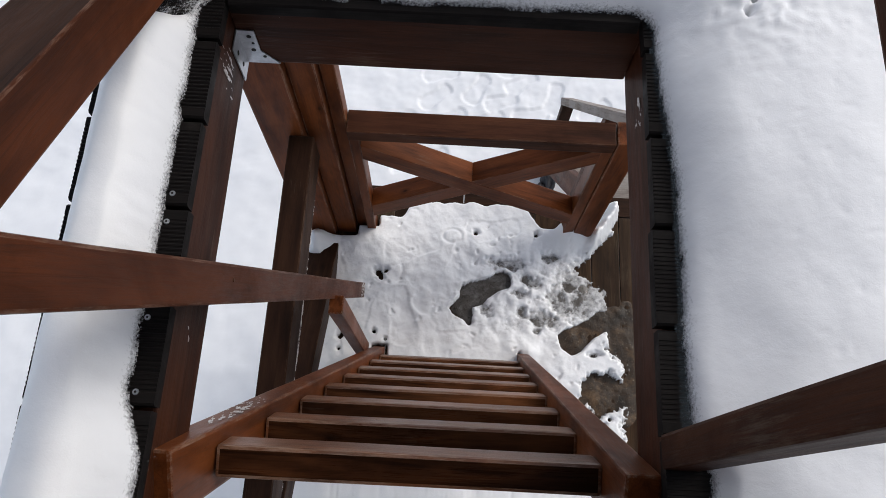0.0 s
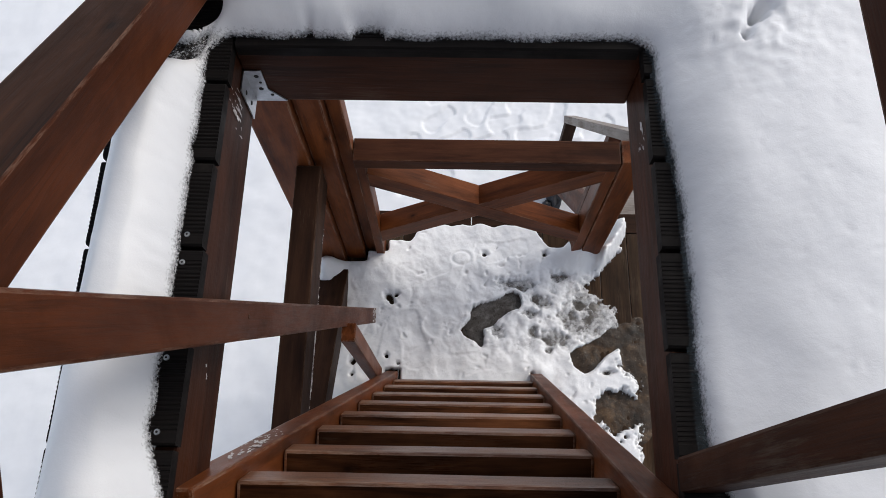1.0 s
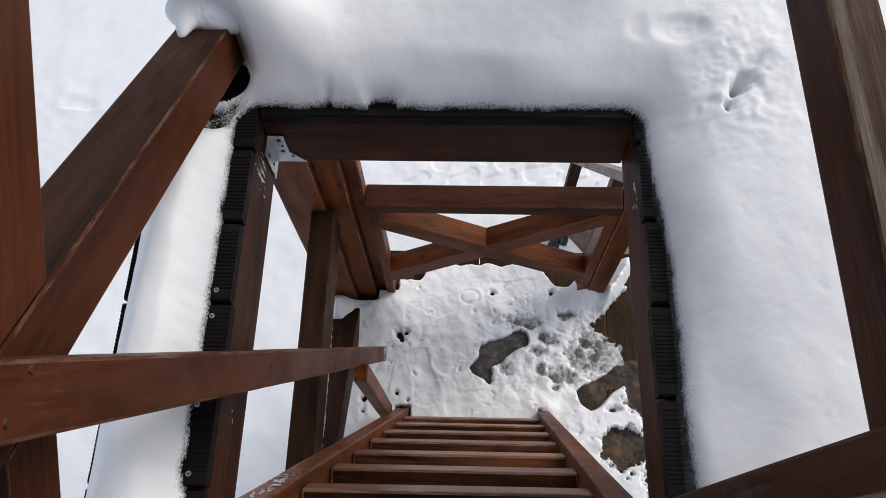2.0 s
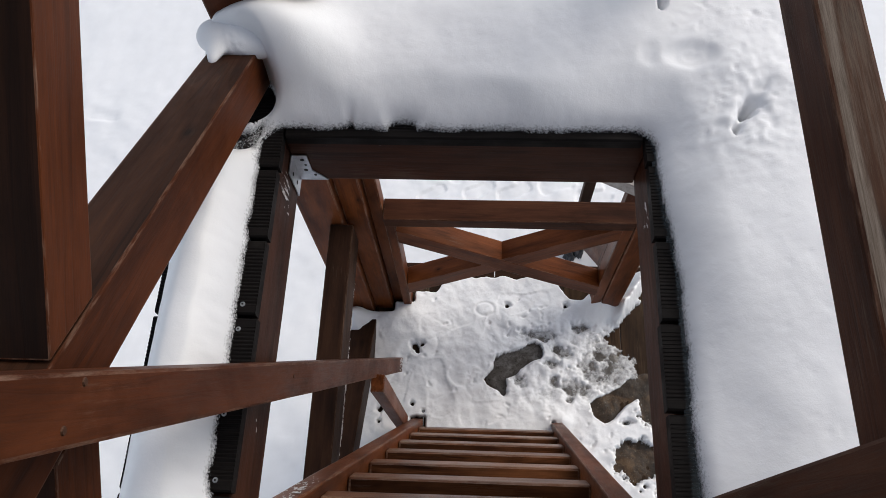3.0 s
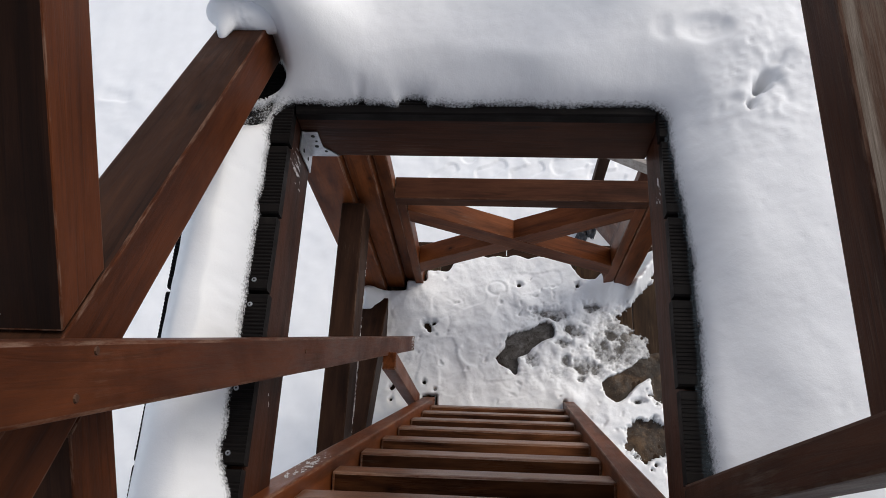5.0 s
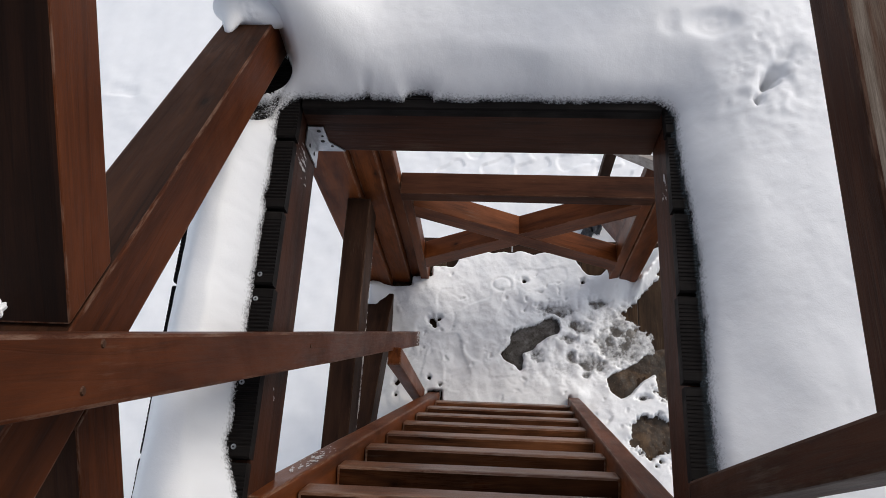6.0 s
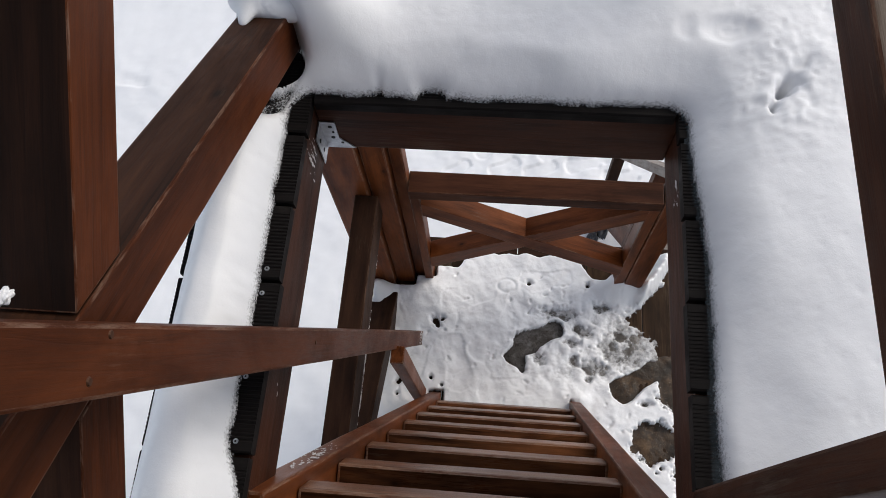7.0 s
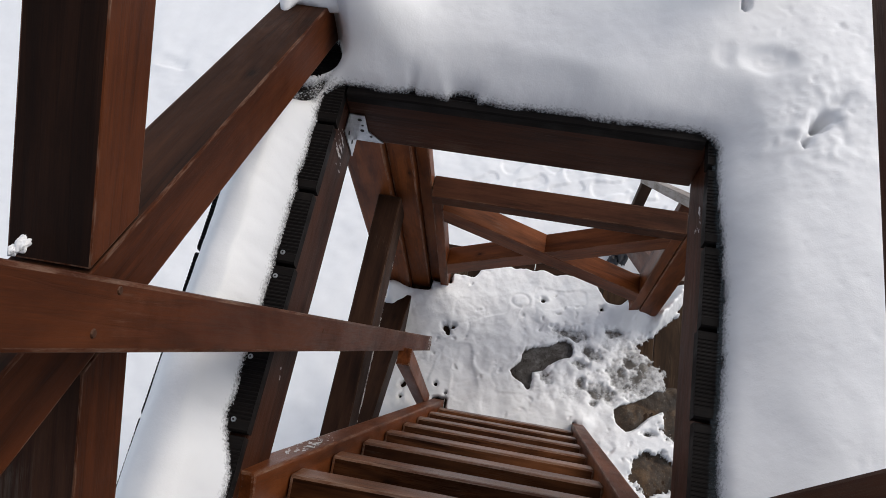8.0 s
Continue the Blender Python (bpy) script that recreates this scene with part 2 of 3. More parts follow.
def smooth01(a, b, x):
    t = np.clip((x - a) / (b - a), 0, 1)
    return t * t * (3 - 2 * t)


def wave(x, y, freq, seed, octaves=3):
    """Gradient noise on numpy arrays, about -1 to 1; each octave is turned."""
    total, amp, norm = 0.0, 1.0, 0.0
    for o in range(octaves):
        f, turn = freq * 2 ** o, 0.6 + 1.1 * o + seed * 0.37
        c, s = math.cos(turn), math.sin(turn)
        gx, gy = (x * c - y * s) * f + seed * 7.31 + o * 3.7, (x * s + y * c) * f + seed * 3.17 + o * 9.1
        ix, iy = np.floor(gx), np.floor(gy)
        fx, fy = gx - ix, gy - iy
        u, v = fx * fx * fx * (fx * (fx * 6 - 15) + 10), fy * fy * fy * (fy * (fy * 6 - 15) + 10)

        def g(a, b):
            h = np.sin((ix + a) * 127.1 + (iy + b) * 311.7 + seed * 17.0) * 43758.5453
            ang = (h - np.floor(h)) * 6.28318
            return np.cos(ang) * (fx - a) + np.sin(ang) * (fy - b)

        top = g(0, 0) * (1 - u) + g(1, 0) * u
        bot = g(0, 1) * (1 - u) + g(1, 1) * u
        total = total + amp * (top * (1 - v) + bot * v) * 1.5
        norm += amp
        amp *= 0.5
    return total / norm


def sheet(name, xs, ys, height, material, keep=None, thin=None, parent=None):
    """A relief over the grid xs by ys; keep drops what lies outside."""
    X, Y = np.meshgrid(xs, ys)
    Z = height(X, Y)
    nx, ny = len(xs), len(ys)
    idx = np.arange(nx * ny).reshape(ny, nx)
    quads = np.stack((idx[:-1, :-1], idx[:-1, 1:], idx[1:, 1:], idx[1:, :-1]), -1).reshape(-1, 4)
    if keep is not None:
        k = keep(X, Y, Z).reshape(-1)
        quads = quads[k[quads].any(axis=1)]
    used = np.unique(quads)
    remap = np.full(nx * ny, -1)
    remap[used] = np.arange(len(used))
    co = np.stack((X.reshape(-1), Y.reshape(-1), Z.reshape(-1)), -1)[used]
    me = bpy.data.meshes.new(name)
    me.from_pydata(co.tolist(), [], remap[quads].tolist())
    me.materials.append(material)
    me.polygons.foreach_set("use_smooth", [True] * len(me.polygons))
    if thin is not None:
        att = me.attributes.new("thin", "FLOAT", "POINT")
        att.data.foreach_set("value", thin(X, Y, Z).reshape(-1)[used].astype(np.float32))
    ob = new(name, me)
    ob.parent = parent
    return ob


def span(*pieces):
    """Grid lines: pieces of (start, end, step)."""
    out = []
    for a, b, st in pieces:
        out.extend(np.arange(a, b - st * 0.25, st))
    out.append(pieces[-1][1])
    return np.array(out)


# ---- levels ----
DECK = 2.108           # top of the upper deck's boards
JOIST_TOP, JOIST_LOW = 2.083, 1.935
FLOOR = -0.034         # top of the lower deck's boards
GROUND = -1.9
HX0, HX1, HY0, HY1 = -0.315, 0.314, 0.10, 0.834   # the hatch in the boards


# ---- ground ----
def prints(X, Y, items, depth):
    """Boot prints: (x, y, angle, length, width)."""
    d = np.zeros_like(X)
    for px, py, ang, ln, wd in items:
        c, s = math.cos(radians(ang)), math.sin(radians(ang))
        u, v = (X - px) * c + (Y - py) * s, -(X - px) * s + (Y - py) * c
        half = wd / 2 * (1.0 - 0.16 * np.sin(u / ln * 6.0) - 0.10 * np.cos(u / ln * 6.5))
        r = np.maximum(np.abs(u) - ln / 2 + wd * 0.4, 0) ** 2 / (wd * 0.4) ** 2 + (v / half) ** 2
        d = np.maximum(d, depth * (1 - smooth01(0.75, 1.25, r + 0.22 * wave(X, Y, 30, 77, 2) + 0.2 * wave(X, Y, 85, 78, 2))))
    return d


GROUND_PRINTS = [(-0.09, 3.07, 42, 0.28, 0.11), (-0.06, 3.27, 10, 0.28, 0.11), (0.22, 3.15, 60, 0.28, 0.12), (0.40, 3.05, 20, 0.26, 0.12),
                 (0.55, 3.22, 35, 0.28, 0.11), (0.62, 2.95, 15, 0.28, 0.12), (0.30, 2.88, 30, 0.28, 0.12), (0.03, 2.89, 35, 0.26, 0.11),
                 (-0.33, 2.85, 40, 0.24, 0.10), (0.80, 3.1, 80, 0.28, 0.12), (-0.07, 2.58, 30, 0.2, 0.1), (-0.32, 2.46, 15, 0.12, 0.06),
                 (-3.06, 3.52, -10, 0.27, 0.1), (0.9, 2.85, 10, 0.28, 0.12), (0.45, 3.4, 70, 0.28, 0.12), (1.1, 3.0, 40, 0.28, 0.12)]


def ground_height(X, Y):
    z = GROUND + 0.03 * wave(X, Y, 0.7, 3, 4)
    z = z + 0.012 * wave(X, Y, 6, 5, 3)
    tread = smooth01(0.75, 0.2, np.hypot((X - 0.5) / 1.0, (Y - 3.05) / 0.55))
    z = z + tread * 0.007 * wave(X, Y, 9, 8, 4)
    far = np.hypot(X, Y)
    z = z + 1.2 * smooth01(15, 120, far) * wave(X, Y, 0.03, 9, 2)
    return z - prints(X, Y, GROUND_PRINTS, 0.014)


ground = sheet("ground", span((-600, -60, 45), (-60, -8, 4), (-8, -3.6, 0.2), (-3.6, -1.2, 0.03), (-1.2, -0.5, 0.02), (-0.5, 1.3, 0.0125), (1.3, 1.5, 0.05), (1.5, 6, 0.25), (6, 60, 4), (60, 600, 45)),
               span((-600, -60, 45), (-60, -6, 4), (-6, -1.5, 0.25), (-1.5, 2.3, 0.03), (2.3, 3.5, 0.0125), (3.5, 3.8, 0.03), (3.8, 7, 0.1), (7, 60, 4), (60, 600, 45)), ground_height, SNOW_GROUND)
tagged(ground, "snow-covered ground with scattered boot prints", "ground", kind="structure")

# ---- lower deck ----
lower_deck = thing("lower_deck_floor", "wet brown plank floor of the lower landing", "floor", kind="structure")
pitch = 0.123
for k in range(17):
    x = -0.56 + pitch * (k + 0.5)
    adopt(beam("plank", (x, -0.75, FLOOR - 0.014), (x, 1.40, FLOOR - 0.014), pitch - 0.0025, 0.028, WOOD_FLOOR, None, bevel=0.003), lower_deck)
for x0, x1 in ((-0.56, 0.108), (0.112, 1.53)):
    adopt(beam("edge_board", (x0, 1.45, FLOOR - 0.02), (x1, 1.45, FLOOR - 0.02), 0.09, 0.05, WOOD_DARK), lower_deck)
adopt(beam("side_joist", (-0.54, -0.75, FLOOR - 0.11), (-0.54, 1.40, FLOOR - 0.11), 0.048, 0.148, WOOD_DARK), lower_deck)
adopt(beam("side_joist", (1.50, -0.75, FLOOR - 0.11), (1.50, 1.40, FLOOR - 0.11), 0.048, 0.148, WOOD_DARK), lower_deck)
adopt(beam("front_joist", (-0.56, 1.43, FLOOR - 0.12), (1.53, 1.43, FLOOR - 0.12), 0.048, 0.148, WOOD_DARK), lower_deck)
adopt(beam("front_joist", (-0.56, -0.73, FLOOR - 0.11), (1.53, -0.73, FLOOR - 0.11), 0.048, 0.148, WOOD_DARK), lower_deck)

# the packed snow on it
LOWER_PRINTS = [(0.218, 1.040, 28, 0.225, 0.088), (0.130, 0.965, 66, 0.13, 0.082), (0.640, 0.872, 35, 0.25, 0.090)]
FAINT_PRINTS = [(0.02, 1.02, 50, 0.26, 0.10), (-0.10, 1.20, 20, 0.25, 0.10), (0.10, 1.13, 75, 0.24, 0.10), (-0.13, 0.90, 105, 0.26, 0.10), (0.10, 0.80, 15, 0.27, 0.10),
                (0.30, 0.86, 40, 0.25, 0.10), (-0.30, 0.93, 70, 0.25, 0.09), (0.24, 1.30, 10, 0.24, 0.09), (0.50, 1.16, 60, 0.13, 0.08)]
GREY_PATCHES = [(0.31, 1.150, 0.085, 0.030), (0.405, 1.08, 0.050, 0.036), (0.448, 0.926, 0.045, 0.038), (0.215, 0.945, 0.030, 0.035), (0.37, 0.95, 0.02, 0.025),
                (0.50, 1.19, 0.05, 0.022), (0.53, 1.00, 0.05, 0.05), (0.43, 0.865, 0.02, 0.014), (0.36, 1.02, 0.04, 0.022), (0.585, 1.075, 0.07, 0.05), (0.50, 0.90, 0.03, 0.03),
                (0.62, 1.00, 0.06, 0.05), (0.67, 0.775, 0.03, 0.015)]


def lower_mask(X, Y):
    """0: full snow, 1: trodden away."""
    n = wave(X, Y, 9, 11, 4) + 0.5 * wave(X, Y, 34, 12, 3) + 0.35 * wave(X, Y, 85, 10, 2)
    edge = 0.72 + 0.05 * smooth01(0.80, 0.74, Y) + 0.02 * smooth01(0.93, 1.01, Y) - 0.11 * smooth01(1.03, 1.14, Y) + 0.13 * smooth01(1.21, 1.33, Y)
    right = smooth01(-0.01, 0.05, X - edge + 0.05 * n)
    patch = smooth01(1.15, 0.80, np.hypot((X - 0.70) / 0.095, (Y - 0.62) / 0.078) + 0.5 * n)
    return np.clip(right + patch, 0, 1)


def lower_grey(X, Y):
    """1 where the snow is trodden to a thin wet film."""
    n = wave(X, Y, 14, 16, 3) + 0.8 * wave(X, Y, 36, 20, 4)
    g = 0.85 * smooth01(0.53, 0.60, X + 0.07 * n) * smooth01(0.86, 0.94, Y + 0.04 * n) * smooth01(1.23, 1.13, Y + 0.06 * n)
    for gx, gy, rx, ry in GREY_PATCHES:
        g = np.maximum(g, 0.95 * smooth01(1.4, 0.45, np.hypot((X - gx) / rx, (Y - gy) / ry) + 0.8 * n))
    return g


def near_box(X, Y, x0, x1, y0, y1):
    """How far outside a post's foot, metres."""
    return np.hypot(np.maximum(np.maximum(x0 - X, X - x1), 0), np.maximum(np.maximum(y0 - Y, Y - y1), 0))


def lower_height(X, Y):
    warp = 0.03 * wave(X, Y, 7, 22, 2)
    z = 0.004 + 0.015 * wave(X, Y, 4, 2, 3) + 0.007 * wave(X + warp, Y - warp, 10, 5, 2) + 0.0034 * wave(X, Y, 26, 6, 4)
    # melted lumps with soft creases between them
    lumps = smooth01(-0.15, 0.25, wave(X, Y, 5, 15, 2))
    z = z + 0.007 * lumps * np.abs(wave(X + warp, Y, 13, 4, 2)) ** 0.7
    z = z - 0.010 * smooth01(0.34, 0.6, wave(X, Y, 24, 14, 2)) * lumps
    z = z - prints(X, Y, FAINT_PRINTS, 0.005) * smooth01(-0.35, 0.15, wave(X, Y, 6, 24, 2))
    worn = smooth01(1.0, 0.35, np.hypot((X - 0.42) / 0.42, (Y - 1.02) / 0.28) + 0.4 * wave(X, Y, 6, 21, 3))
    z = z - 0.012 * worn + worn * 0.013 * wave(X, Y, 20, 6, 4)
    # raised, pressed-out rim round the deep prints
    rim = prints(X, Y, [(px, py, an, ln + 0.05, wd + 0.045) for px, py, an, ln, wd in LOWER_PRINTS[:2]], 1.0)
    z = z + 0.007 * rim * smooth01(-0.3, 0.3, wave(X, Y, 16, 25, 3))
    film_z = FLOOR + 0.007 + 0.011 * wave(X, Y, 24, 17, 4)
    z = z + lower_grey(X, Y) * (film_z - z)
    z = z - prints(X, Y, LOWER_PRINTS, 0.06) - 0.06 * lower_mask(X, Y)
    # the rim of a heel's edge
    ring = np.hypot((X - 0.066) / 0.040, (Y - 1.262) / 0.032)
    z = z - 0.005 * np.exp(-((ring - 1) / 0.16) ** 2) * smooth01(0.3, -0.2, wave(X, Y, 8, 18, 2))
    for hx, hy, r in ((-0.240, 1.088, 0.015), (-0.228, 1.065, 0.012), (-0.208, 1.096, 0.009), (-0.19, 0.80, 0.006), (-0.24, 0.83, 0.008), (-0.379, 0.802, 0.011), (-0.37, 0.815, 0.008), (-0.38, 0.75, 0.006), (0.167, 1.286, 0.010), (0.428, 1.288, 0.010), (0.573, 1.062, 0.009), (0.627, 1.062, 0.009), (0.150, 0.893, 0.014), (0.36, 0.765, 0.005), (0.69, 0.53, 0.008), (0.73, 0.52, 0.006), (0.71, 0.50, 0.005)):
        z = z - 0.06 * np.exp(-(((X - hx) ** 2 + (Y - hy) ** 2) / r ** 2) * (1 + 0.8 * wave(X, Y, 60, 19, 2)))
    front = 1.415 - 0.08 * smooth01(-0.10, -0.16, X) - 0.11 * smooth01(0.36, 0.46, X) + 0.05 * smooth01(0.5, 0.56, X) + 0.014 * wave(X, Y, 14, 31, 3)
    # banks against the posts and the ladder's feet
    z = z + 0.10 * np.exp(-((X - 0.575) / 0.085) ** 2 - ((Y - 1.285) / 0.050) ** 2) + 0.02 * np.exp(-((X + 0.3) / 0.12) ** 2 - ((Y - 1.22) / 0.08) ** 2)
    ridge = (X - 0.65) * 0.83 - (Y - 1.24) * 0.55
    z = z + 0.10 * np.exp(-(ridge / 0.022) ** 2) * smooth01(0.62, 0.67, X) * smooth01(0.80, 0.74, X) * (1 + 0.3 * wave(X, Y, 20, 32, 3))
    z = z + (0.11 + 0.03 * wave(X, Y, 16, 33, 2)) * np.exp(-((X + 0.505) / 0.055) ** 2 - ((Y - 1.185) / 0.075) ** 2)
    z = z + 0.022 * np.exp(-((X - 0.40) / 0.035) ** 2 - ((Y - 0.775) / 0.03) ** 2)
    z = z - 0.10 * smooth01(0.0, 0.035, Y - front) * smooth01(0.72, 0.66, X)
    z = z - 0.07 * smooth01(0.0, 0.03, -0.535 - X)
    # melted gaps round the feet of the posts and of the ladder
    foot = np.minimum(near_box(X, Y, -0.565, -0.349, 1.250, 1.352), near_box(X, Y, -0.36, -0.263, 1.300, 1.352))
    foot = np.minimum(foot, near_box(X, Y, -0.235, -0.190, 0.68, 0.765))
    return z - 0.05 * smooth01(0.016, 0.004, foot + 0.005 * wave(X, Y, 25, 34, 2))


fine_x, fine_y = span((-0.56, 0.85, 0.0045), (0.85, 1.6, 0.05)), span((-0.7, 0.42, 0.04), (0.42, 1.45, 0.0045))
lower_snow = sheet("lower_snow", fine_x, fine_y, lower_height, SNOW_PACKED, keep=lambda X, Y, Z: Z > FLOOR - 0.012,
                   thin=lambda X, Y, Z: np.exp(-np.clip(Z - FLOOR - 0.002, 0, 1) / 0.015))
tagged(lower_snow, "packed white snow with boot prints on the landing", "snow", kind="stuff")
slush = sheet("slush", span((-0.05, 0.95, 0.01)), span((0.45, 1.38, 0.01)),
              lambda X, Y: FLOOR + 0.005 + 0.004 * wave(X, Y, 9, 41, 4) - 0.02 * smooth01(0.85, 1.15, np.hypot((X - 0.37) / 0.31, (Y - 1.01) / 0.21) + 0.25 * wave(X, Y, 12, 42, 3)) - prints(X, Y, LOWER_PRINTS[2:], 0.02), SLUSH,
              keep=lambda X, Y, Z: Z > FLOOR - 0.004)
tagged(slush, "thin grey wet slush over the planks", "slush", kind="stuff")



def make_mud():
    m = Mat("wet_dirt", rough=0.35, spec=0.3)
    v = m.coords(shift=False)
    a = m.noise(v, 11, 6, 0.72, 0.5)
    b = m.noise(v, 60, 5, 0.75)
    col = m.ramp(a, (0.34, (0.008, 0.006, 0.004)), (0.52, (0.038, 0.022, 0.011)), (0.70, (0.115, 0.066, 0.031)))
    col = m.mix(m.ramp(b, (0.5, 0.0), (0.68, 0.6)), col, (0.02, 0.015, 0.010))
    col = m.mix(m.ramp(m.noise(v, 130, 3, 0.8), (0.62, 0.0), (0.7, 0.7)), col, (0.3, 0.27, 0.22))
    m.set(Base_Color=col, Roughness=m.ramp(b, (0.3, 0.2), (0.7, 0.6)))
    m.bump(b, 0.5, 0.004)
    return m.m


mud = sheet("dirt", span((0.50, 0.95, 0.008)), span((0.48, 1.30, 0.008)),
            lambda X, Y: FLOOR + 0.002 + 0.006 * wave(X, Y, 13, 44, 4) - 0.012 * smooth01(0.9, 1.2, np.hypot((X - 0.74) / 0.24, (Y - 0.75) / 0.27) + 0.3 * wave(X, Y, 9, 45, 3)), make_mud(),
            keep=lambda X, Y, Z: Z > FLOOR - 0.003)
tagged(mud, "wet brown dirt and grit over the planks", "dirt", kind="stuff")

# ---- posts that carry the upper deck ----
def post(x0, x1, y0, y1, z0, z1, label, mat=WOOD_FRESH, name="corner_post"):
    t = thing(name, label, "post", at=((x0 + x1) / 2, (y0 + y1) / 2, z0))
    beam("shaft", ((x0 + x1) / 2, (y0 + y1) / 2, z0), ((x0 + x1) / 2, (y0 + y1) / 2, z1), y1 - y0, x1 - x0, mat, t, up=(1, 0, 0), bevel=0.006)
    return t


post(-0.565, -0.432, 1.245, 1.345, GROUND - 0.1, JOIST_LOW, "square red-brown timber post carrying the upper deck")
post(-0.430, -0.349, 1.270, 1.352, FLOOR - 0.03, JOIST_LOW, "red-brown stained post beside the corner post")
post(-0.347, -0.301, 1.301, 1.352, FLOOR - 0.03, JOIST_LOW, "narrow red-brown post beside the corner posts")
for px, py in ((-0.43, -0.49), (0.60, -0.49)):
    post(px - 0.05, px + 0.05, py - 0.05, py + 0.05, GROUND - 0.1, JOIST_LOW, "square brown timber post under the deck")

# ---- lower railings ----
RAIL = 0.90
front_rail = thing("front_railing", "brown timber railing with crossed braces on the landing", "railing", "landing railings", at=(0.12, 1.31, FLOOR))
beam("top_rail", (-0.299, 1.306, RAIL - 0.03), (0.566, 1.306, RAIL - 0.03), 0.082, 0.058, WOOD_BROWN, front_rail)
beam("half_post", (-0.281, 1.306, FLOOR), (-0.281, 1.306, RAIL - 0.062), 0.070, 0.036, WOOD_FRESH, front_rail, up=(1, 0, 0))
beam("half_post", (0.5485, 1.310, FLOOR), (0.5485, 1.310, RAIL - 0.062), 0.076, 0.039, WOOD_FRESH, front_rail, up=(1, 0, 0))
CX, CZ = 0.122, 0.509
falling, rising = Vector((1, 0, -0.64)).normalized(), Vector((1, 0, 0.73)).normalized()
mid = Vector((CX, 1.306, CZ))
beam("brace", mid - falling * 0.456, mid + falling * 0.486, 0.080, 0.085, WOOD_FRESH, front_rail, bevel=0.003, cut0=-0.64, cut1=-0.64)
beam("brace", mid - rising * 0.475, mid - rising * 0.0456, 0.078, 0.085, WOOD_FRESH, front_rail, bevel=0.002, cut0=0.73, cut1=-0.389)
beam("brace", mid + rising * 0.0456, mid + rising * 0.506, 0.078, 0.085, WOOD_FRESH, front_rail, bevel=0.002, cut0=-0.389, cut1=0.73)
post(0.570, 0.650, 1.268, 1.352, FLOOR - 0.03, RAIL, "square brown timber post at the head of the stair")

side_rail = thing("side_railing", "dark brown timber railing with a slanting brace", "railing", "landing railings", at=(-0.44, 0.5, FLOOR))
beam("top_rail", (-0.438, -0.6, RAIL - 0.07), (-0.438, 1.243, RAIL - 0.07), 0.08, 0.14, WOOD_DARK, side_rail, up=(0, 0, 1))
beam("brace", (-0.476, 1.165, -0.02), (-0.476, -0.22, 0.765), 0.122, 0.118, WOOD_DARK, side_rail, label="slanting brace")
beam("half_post", (-0.44, -0.55, FLOOR), (-0.44, -0.55, RAIL - 0.142), 0.06, 0.06, WOOD, side_rail, up=(1, 0, 0))

# ---- ladder ----
ladder = thing("ladder", "steep red-brown wooden ladder with worn rungs", "ladder", at=(0.08, 0.72, 0))
SL = 0.2775


def on_ladder(x, z, c, lean):
    """A place on the ladder's slope; the stringers spread and lean a little."""
    return Vector((x - lean * z, c - SL * z, z))


STR_C = 0.765 - 0.0475 / math.cos(math.atan(SL))
for x, lean in ((-0.214, 0.0526), (0.377, 0.0374)):
    beam("stringer", on_ladder(x, -0.03, STR_C, lean), on_ladder(x, 2.045, STR_C, lean), 0.048, 0.095, WOOD_FRESH, ladder, up=(0, 1, 0.28), cut0=SL, cut1=SL, bevel=0.005)
along = Vector((-0.045, -SL, 1)).normalized()
for k in range(8):
    top = 1.90 - 0.25 * k
    c = 0.74 - 0.024
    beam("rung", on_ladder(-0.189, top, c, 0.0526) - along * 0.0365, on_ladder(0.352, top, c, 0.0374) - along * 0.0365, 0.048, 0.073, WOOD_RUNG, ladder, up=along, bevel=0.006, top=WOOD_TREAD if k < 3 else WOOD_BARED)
hr = lambda z, c: Vector((-0.29, c - 0.2848 * z, z))
HC = 0.319 + 0.2848 * 2.5 - 0.03
handrail = beam("handrail", hr(0.197, HC), hr(3.02, HC), 0.04, 0.058, WOOD, ladder, up=(0, 1, 0.28), bevel=0.004)
beam("strut", (-0.266, 0.729, 0.10), (-0.266, 0.679, 0.97), 0.042, 0.055, WOOD_FRESH, ladder, up=(0, 1, 0), label="slanting strut of the hand rail")

# ---- upper deck ----
upper_deck = thing("upper_deck_floor", "dark grooved composite decking round the hatch", "floor", kind="structure")
beam("joist", (-0.344, -0.46, (JOIST_TOP + JOIST_LOW) / 2), (-0.344, 1.34, (JOIST_TOP + JOIST_LOW) / 2), 0.048, 0.148, WOOD_DAMP, upper_deck)
beam("joist", (0.350, -0.46, (JOIST_TOP + JOIST_LOW) / 2), (0.350, 1.34, (JOIST_TOP + JOIST_LOW) / 2), 0.048, 0.148, WOOD, upper_deck)
beam("trimmer", (-0.319, 0.871, (JOIST_TOP + JOIST_LOW) / 2), (0.325, 0.871, (JOIST_TOP + JOIST_LOW) / 2), 0.048, 0.148, WOOD_DAMP, upper_deck)
beam("trimmer", (-0.319, 0.09, (JOIST_TOP + JOIST_LOW) / 2), (0.325, 0.09, (JOIST_TOP + JOIST_LOW) / 2), 0.048, 0.148, WOOD_DAMP, upper_deck)
for jx in (0.63,):
    beam("joist", (jx, -0.46, (JOIST_TOP + JOIST_LOW) / 2), (jx, 1.34, (JOIST_TOP + JOIST_LOW) / 2), 0.048, 0.148, WOOD_BROWN, upper_deck)

